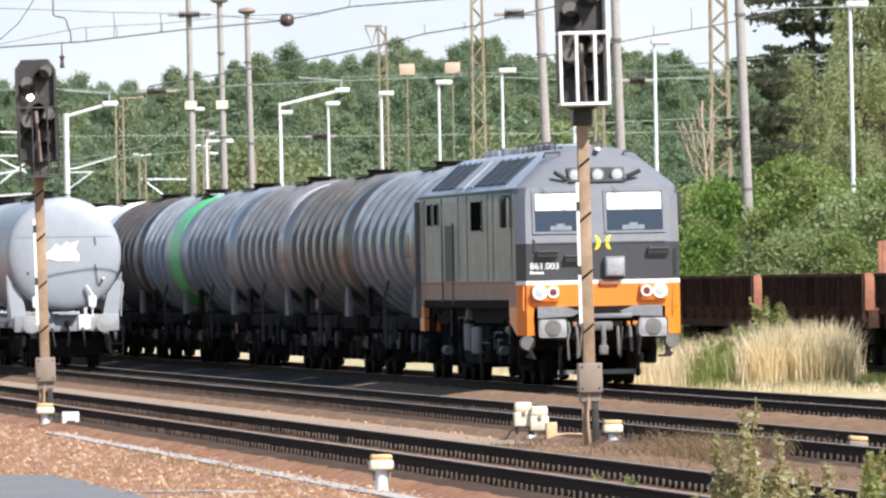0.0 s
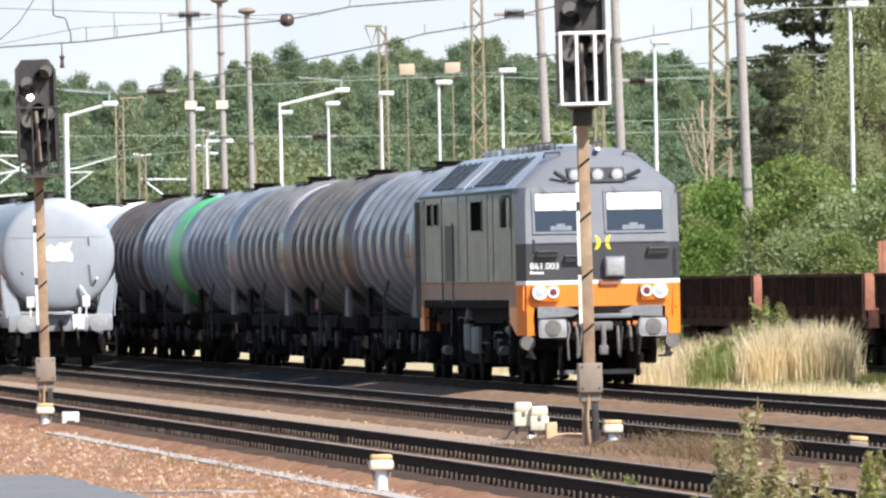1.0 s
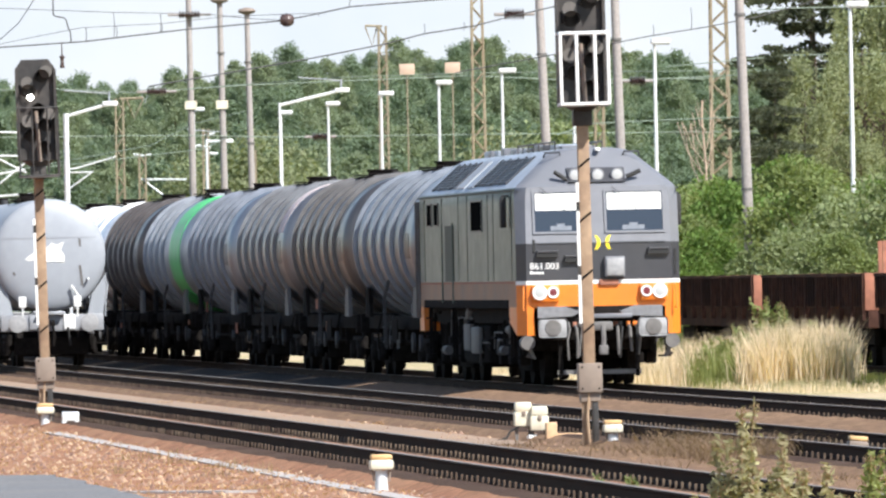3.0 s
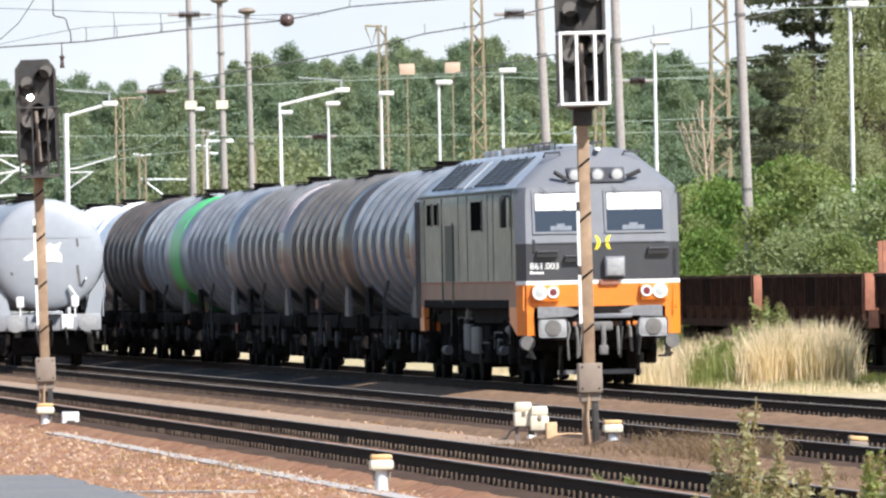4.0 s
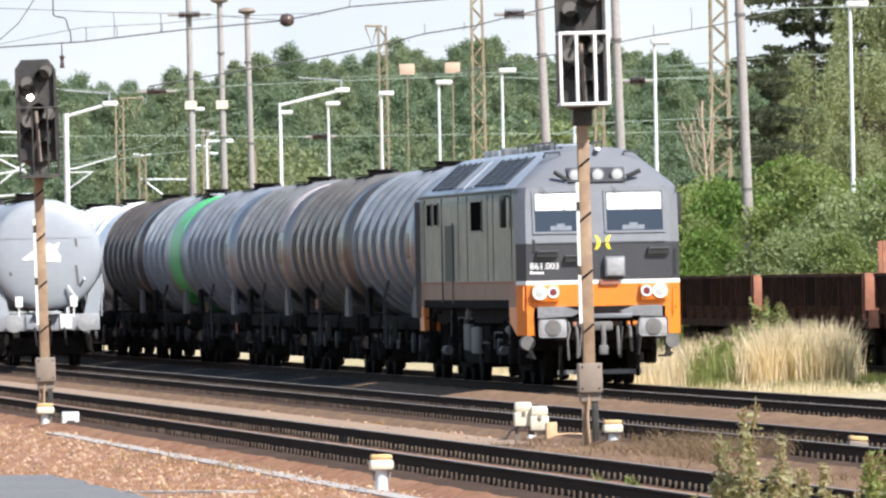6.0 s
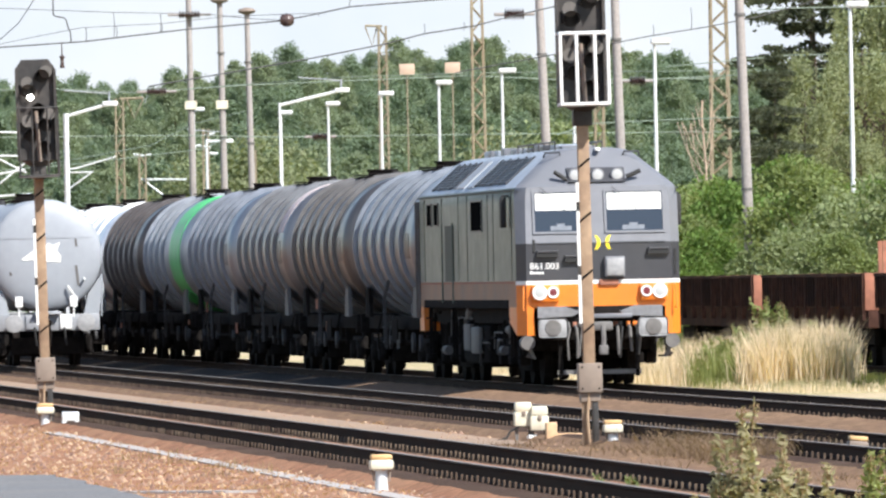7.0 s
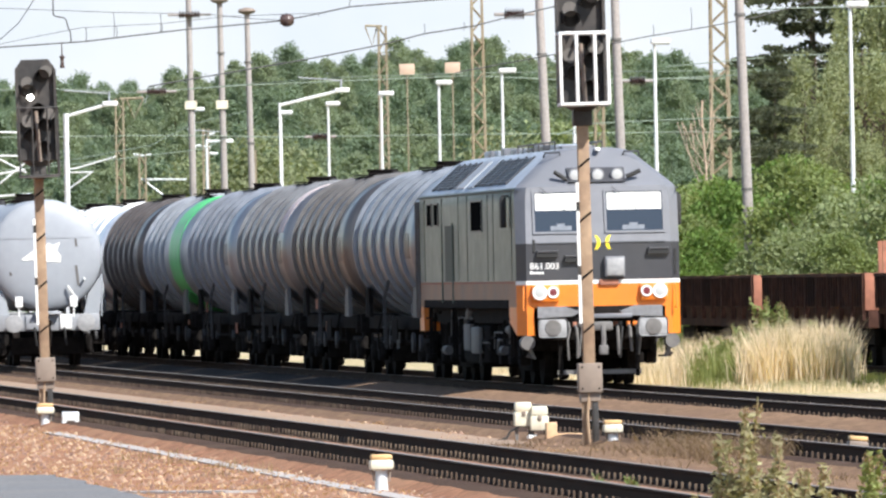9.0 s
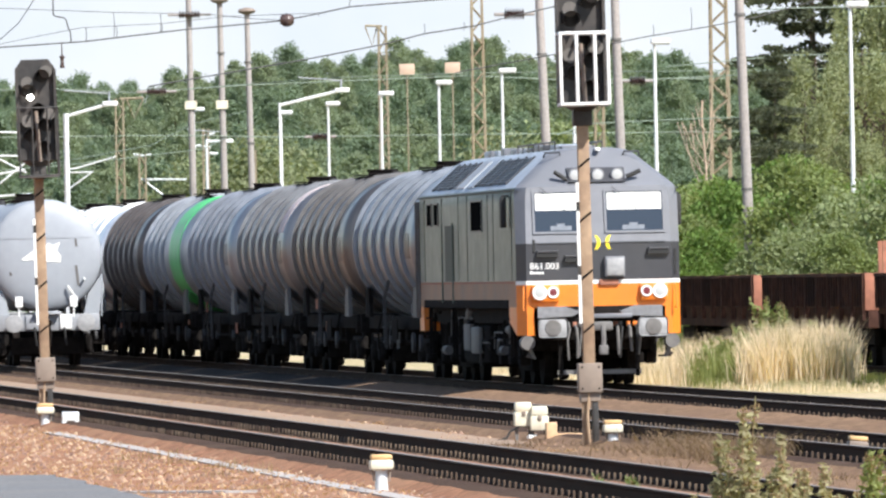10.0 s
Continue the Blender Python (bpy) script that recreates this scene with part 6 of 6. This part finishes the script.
def broadleaf(rng, h, w, n, size, material, low=0.12, lobes=16, clump=1.0, shell=0.55, core=0.3):
    lb = []
    for k in range(lobes):
        z = h * (low + (0.92 - low) * (k + 0.5) / lobes)
        f = math.sin(math.pi * min(1, max(0.12, (z / h - low + 0.12) / (1.05 - low)))) ** 0.7
        a = rng.uniform(0, 2 * math.pi)
        rr = w * 0.5 * f * rng.uniform(0.35, 0.8)
        q = w * rng.uniform(0.17, 0.3) * clump
        lb.append((rr * math.cos(a), rr * math.sin(a), z, q, q, q * rng.uniform(0.6, 0.9)))
    lb.append((0, 0, h * 0.5, w * core, w * core, h * 0.38))
    return leaf_mesh("crown", crown_points(rng, lb, n, shell), size, material, rng)


def plant_tree(name, meshes, m, label, category, group, size=1.0):
    t = thing(name, m, label, category, group)
    for nm, me in meshes:
        o = new(nm, me)
        o.parent = t
        o.scale = (size, size, size)
    return t


# the wood on the hill far behind the yard
CREST = ((0.03, 25.5), (0.055, 25.1), (0.061, 24.7), (0.067, 22.7), (0.070, 24.0), (0.0728, 25.8), (0.0773, 28.4), (0.0826, 26.9), (0.0862, 27.7), (0.0889, 26.6), (0.0952, 28.5), (0.0997, 27.4), (0.1077, 27.2), (0.111, 25.0), (0.12, 23.7), (0.15, 23.0))


def hill(x, y):
    f = min(1.0, max(0.0, (y - 1230) / 970))
    return G + (np.interp(x / y, [c[0] for c in CREST], [c[1] for c in CREST]) + 2.6) * f ** 1.1


def hill_sheet():
    bm = B()
    rows = []
    for j in range(24):
        y = 1200 + 1150 * j / 23
        rows.append([bm.verts.new((x, y, hill(x, y) - 0.03 + (0.0 if 1200 < y else -0.3))) for x in np.linspace(-260, 560, 60)])
    for a, c in zip(rows, rows[1:]):
        for i in range(59):
            bm.faces.new((a[i], a[i + 1], c[i + 1], c[i]))
    return tagged(new("hill", mesh_of(bm, "hill", M_MEADOW)), "low wooded hill behind the railway yard", "hill", kind="structure")


hill_sheet()
rw = np.random.default_rng(11)
KINDS = []
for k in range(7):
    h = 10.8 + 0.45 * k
    KINDS.append([("trunk", trunk_mesh(rw, h * 0.8, 0.2, 6, 2.2)), ("crown", broadleaf(rw, h, 8.4 + 0.8 * (k % 3), 11500, 0.21, L_FORESTHAZE2 if k % 3 == 0 else L_FORESTHAZE, 0.0, 48, 0.5, 0.3, 0.36))])
rk = random.Random(2)
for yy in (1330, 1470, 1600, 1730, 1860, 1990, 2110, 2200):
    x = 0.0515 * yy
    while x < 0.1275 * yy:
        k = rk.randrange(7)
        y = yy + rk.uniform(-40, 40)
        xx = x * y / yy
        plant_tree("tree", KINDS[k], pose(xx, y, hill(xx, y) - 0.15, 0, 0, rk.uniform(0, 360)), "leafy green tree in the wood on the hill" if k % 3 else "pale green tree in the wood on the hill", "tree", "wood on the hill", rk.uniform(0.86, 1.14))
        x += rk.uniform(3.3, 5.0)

# middle-distance pale trees and bushes behind the train
MID = [[("trunk", trunk_mesh(rw, 4.5, 0.12, 6, 1.6)), ("crown", broadleaf(rw, 6.0, 5.0, 11000, 0.1, mt, 0.02, 30, 0.7, 0.6))] for mt in (L_BUSH, L_BUSH2, L_BIRCH)]
for x, y, s, k in ((38.5, 545, 1.25, 2), (41.0, 550, 1.4, 2), (43.2, 556, 1.3, 2), (46, 548, 1.05, 1), (38.2, 455, 0.93, 0), (40.4, 450, 0.95, 0), (41.8, 440, 0.98, 0), (39.8, 425, 0.92, 0), (41.6, 415, 0.95, 0), (36, 540, 0.95, 1), (33.5, 535, 0.9, 0), (48.8, 520, 1.35, 2), (51.5, 530, 1.3, 0), (42.5, 395, 0.85, 0), (54, 540, 1.5, 1)):
    plant_tree("shrub", MID[k], pose(x, y, G - 0.05, 0, 0, rk.uniform(0, 360)), ("bright green tall shrub behind the train", "grey-green tall shrub behind the train", "pale yellowish shrub behind the train")[k], "shrub", "shrubs behind the train", s)

# bright bushes beside the siding
BUSH = [[("stem", trunk_mesh(rw, 3.0, 0.07, 8, 1.3, "stem")), ("crown", broadleaf(rw, 4.7, 4.6, 10500, 0.078, mt, 0.0, 64, 0.42, 0.75, 0.2))] for mt in (L_BUSH, L_BUSH3, L_BUSH2)]
for k in range(11):
    y = 282 + k * 6.4
    for xo, sc in ((34.4, 0.78), (36.1, 0.95), (38.2, 1.08)):
        kk = rk.choice((2, 2, 0) if y < 306 else (0, 0, 1))
        plant_tree("bush", BUSH[kk], pose(xo + rk.uniform(-0.5, 0.5), y + rk.uniform(-1.5, 1.5), G - 0.05, 0, 0, rk.uniform(0, 360)), "dense sunlit green bush beside the siding" if kk < 2 else "grey-green bush beside the siding", "bush", "bushes beside the siding", sc * rk.uniform(0.84, 1.1))


def spruce(rng, h, w, n, material):
    pts, dr = [], []
    for k in range(n):
        z = h * (1 - rng.uniform() ** 0.7) * 0.97 + 0.3
        tier = math.floor(z / 0.55) * 0.55
        reach = w * 0.5 * (1 - z / (h * 1.05)) ** 0.75 * (0.75 + 0.35 * math.sin(tier * 7.7))
        a = rng.integers(0, 11) * 2 * math.pi / 11 + tier * 2.1 + rng.normal() * 0.09
        q = reach * rng.uniform() ** 0.55
        pts.append((math.cos(a) * q, math.sin(a) * q, tier + 0.35 - 0.32 * q - abs(rng.normal()) * 0.12 + (0.25 * (q / max(reach, 0.1)) ** 3)))
    return leaf_mesh("crown", np.array(pts), 0.085, material, rng, 0.3, 2.6)


SPR = [("trunk", trunk_mesh(rw, 13.0, 0.2, 0, 1)), ("crown", spruce(rw, 15.0, 9.0, 36000, L_SPRUCE))]
# the last four stand unseen right of view, added to shade the verge
for x, y, s in ((48.2, 404, 1.12), (42.75, 368, 0.6), (46.6, 399, 0.62), (50.2, 405, 0.95), (51.5, 402, 1.05), (34.6, 227.5, 0.8), (36.2, 229.5, 0.9), (38.4, 232.5, 1.0), (39.9, 228.4, 1.0)):
    plant_tree("spruce", SPR, pose(x, y, G, 0, 0, rk.uniform(0, 360)), "dark spruce with drooping layered branches", "conifer", "spruces beside the siding", s)


def weeping(rng, h, w, strands, material):
    """A crown of hanging strands of small leaves."""
    pts = []
    boughs = []
    for _ in range(34):
        z = h * rng.uniform(0.2, 1.0) ** 0.8
        reach = w * 0.5 * math.sin(math.pi * min(1, max(0.15, 1.08 - z / h * 0.95))) ** 0.6
        a, q = rng.uniform(0, 2 * math.pi), reach * rng.uniform(0.3, 1.0) ** 0.5
        boughs.append((math.cos(a) * q, math.sin(a) * q, z))
    for k in range(strands):
        bx, by, bz = boughs[k % 34]
        ln = rng.uniform(0.4, 1.9)
        n = int(ln * 16)
        t = rng.uniform(0, 1, n)
        bx, by, bz = bx + rng.normal() * 0.2, by + rng.normal() * 0.2, bz + rng.normal() * 0.22
        pts.append(np.column_stack([bx * (1 + 0.1 * t) + rng.normal(size=n) * 0.05, by * (1 + 0.1 * t) + rng.normal(size=n) * 0.05, bz - ln * t]))
    return leaf_mesh("crown", np.vstack(pts), 0.07, material, rng, -0.6, 2.0)


BIR = [("trunk", trunk_mesh(rw, 11.0, 0.14, 10, 1.6)), ("crown", weeping(rw, 12.5, 2.9, 900, L_BIRCH))]
for x, y, s in ((44.3, 374, 0.66), (45.0, 376, 0.78), (45.6, 371, 0.55), (46.6, 378, 0.8), (47.9, 384, 0.95)):
    plant_tree("birch", BIR, pose(x, y, G, 0, 0, rk.uniform(0, 360)), "pale grey-green weeping birch before the spruces", "tree", "birches before the spruces", s)
# bare dead branch
b = B()
tube(b, [(0, 0, 0), (-0.05, 0, 3.6), (-0.12, 0, 5.6), (-0.22, 0.1, 7.3), (-0.2, 0.1, 7.9)], 0.035, 6)
rd = random.Random(6)
for z0, dx, up in ((4.6, -0.75, 2.6), (5.0, -0.5, 2.2), (5.3, -0.95, 1.9), (5.6, 0.3, 1.7), (6.0, -0.4, 1.5), (6.3, 0.25, 1.4), (5.8, -0.7, 1.3), (6.8, -0.3, 0.9)):
    p0, p1 = Vector((-0.1, 0, z0)), Vector((-0.12 + dx, rd.uniform(-0.4, 0.4), z0 + up))
    mid = p0.lerp(p1, 0.5) + Vector((dx * 0.12, 0, -0.12))
    tube(b, [p0, mid, p1], 0.016, 5)
    for f in (0.55, 0.75):
        q = p0.lerp(p1, f)
        tube(b, [q, q + Vector((rd.uniform(-0.3, 0.3), 0, rd.uniform(0.3, 0.6)))], 0.009, 4)
tagged(new("dead_tree", mesh_of(b, "dead_tree", M_DEADWOOD)), "bare bleached dead tree behind the bushes", "dead tree").matrix_basis = pose(46.05, 415, G)


# tall weeds in the foreground
def build_weed(m, h, stems, label, rng, spread=0.16, leaf=L_WEED, leaf_n=125, leaf_size=0.027, group="foreground weeds"):
    t = thing("weed", m, label, "weed", group)
    tips = []
    for k in range(stems):
        a, q = rng.uniform(0, 2 * math.pi), spread * rng.uniform(0.2, 1.0)
        hh = h * rng.uniform(0.6, 1.0)
        p = [Vector((math.cos(a) * q * f ** 1.4, math.sin(a) * q * f ** 1.4, hh * f)) for f in (0, 0.35, 0.7, 1.0)]
        part("stem", tube(B(), p, 0.006, 5), L_SEED, t, "brown woody stem")
        tips.append(p)
    pts = []
    for p in tips:
        for _ in range(leaf_n):
            f = rng.uniform(0.25, 1.0)
            i = min(2, int(f * 3))
            c = p[i].lerp(p[i + 1], f * 3 - i)
            r = max(0.085, leaf_size * 2.6) * (1.15 - f)
            pts.append((c.x + rng.normal() * r, c.y + rng.normal() * r, c.z + rng.normal() * 0.03))
    o = tagged(new("leaves", leaf_mesh("leaves", np.array(pts), leaf_size, leaf, rng, 0.2, 2.4)), kind="stuff")
    o.parent = t
    sd = []
    for p in tips:
        for _ in range(26):
            c = p[3] + Vector((rng.normal() * 0.018, rng.normal() * 0.018, -abs(rng.normal()) * 0.06 + 0.02))
            sd.append(tuple(c))
    o = tagged(new("seed_fluff", leaf_mesh("seed_fluff", np.array(sd), 0.014, L_SEED, rng, 0, 1.8)), kind="stuff")
    o.parent = t
    return t


WEEDS = []
rv = np.random.default_rng(9)
for x, y, h, n, sp in ((9.60, 85, 1.36, 5, 0.13), (9.72, 85.5, 1.22, 5, 0.16), (9.78, 84.5, 1.28, 4, 0.12), (9.52, 85.2, 1.1, 4, 0.14), (9.98, 85, 1.10, 3, 0.08), (10.05, 84, 0.95, 3, 0.1), (10.40, 84, 1.0, 4, 0.1), (9.85, 84.2, 0.9, 6, 0.2), (10.25, 84.6, 0.8, 5, 0.2), (10.5, 85, 1.1, 3, 0.06), (9.66, 84.8, 1.0, 6, 0.2), (9.45, 85.4, 0.8, 5, 0.18), (9.62, 86, 0.75, 6, 0.26), (9.9, 86, 0.65, 6, 0.3), (10.15, 85.6, 0.7, 5, 0.25), (10.55, 84.3, 0.95, 5, 0.15)):
    WEEDS.append((build_weed(pose(x, y, G), h, n, "tall dry weed with narrow leaves and brown seed heads", rv, sp, L_GREEN if x > 10.3 else L_WEED), pose(x, y, G)))
for x, y in ((12.55, 123.5), (12.85, 123)):
    WEEDS.append((build_weed(pose(x, y, G), 0.28, 5, "small green weed in the gravel", rv, 0.12, L_BUSH, 60), pose(x, y, G)))

for x, y, h, n, sp in ((26.7, 241.4, 0.75, 7, 0.4), (27.0, 242.2, 0.95, 8, 0.45), (27.3, 243.0, 1.1, 8, 0.45), (27.6, 243.6, 1.25, 8, 0.45), (27.95, 244.6, 1.4, 8, 0.4), (28.85, 250.8, 1.85, 8, 0.4), (29.1, 251.4, 1.6, 7, 0.45), (29.45, 251.6, 1.6, 7, 0.35), (29.85, 252, 1.45, 6, 0.35), (30.35, 251.0, 1.35, 5, 0.3), (29.25, 241.5, 1.0, 4, 0.2)):
    build_weed(pose(x, y, G), h, n, "leafy green weed standing in the dry grass", rv, sp, L_BUSH, 60, 0.055, "weeds in the dry grass")


# ---- what moves ----
def motions():
    def rolled(s):
        u = min(1.0, s / 5.5)
        return 7.42 * (1 - (1 - u) ** 2)
    times = [0.2 * k for k in range(28)] + [5.5, 10.0]
    for w, y in MOVING:
        walk(w, [(s, pose(TRACK_X["middle"], y + rolled(s), 0)) for s in times])
        for c in w.children:
            if c.name.startswith("wheelset"):
                y0 = c.location.y
                walk(c, [(s, pose(0, y0, 0.46, -math.degrees(rolled(s) / 0.46))) for s in times])
    for k, (w, m) in enumerate(WEEDS):
        a = 0.5 + 0.25 * (k % 3)
        walk(w, [(s * 0.5, m @ pose(0, 0, 0, 0.6 * a * math.sin(s * 1.1 + k), a * math.sin(s * 0.8 + k * 1.7), 0)) for s in range(21)])


motions()
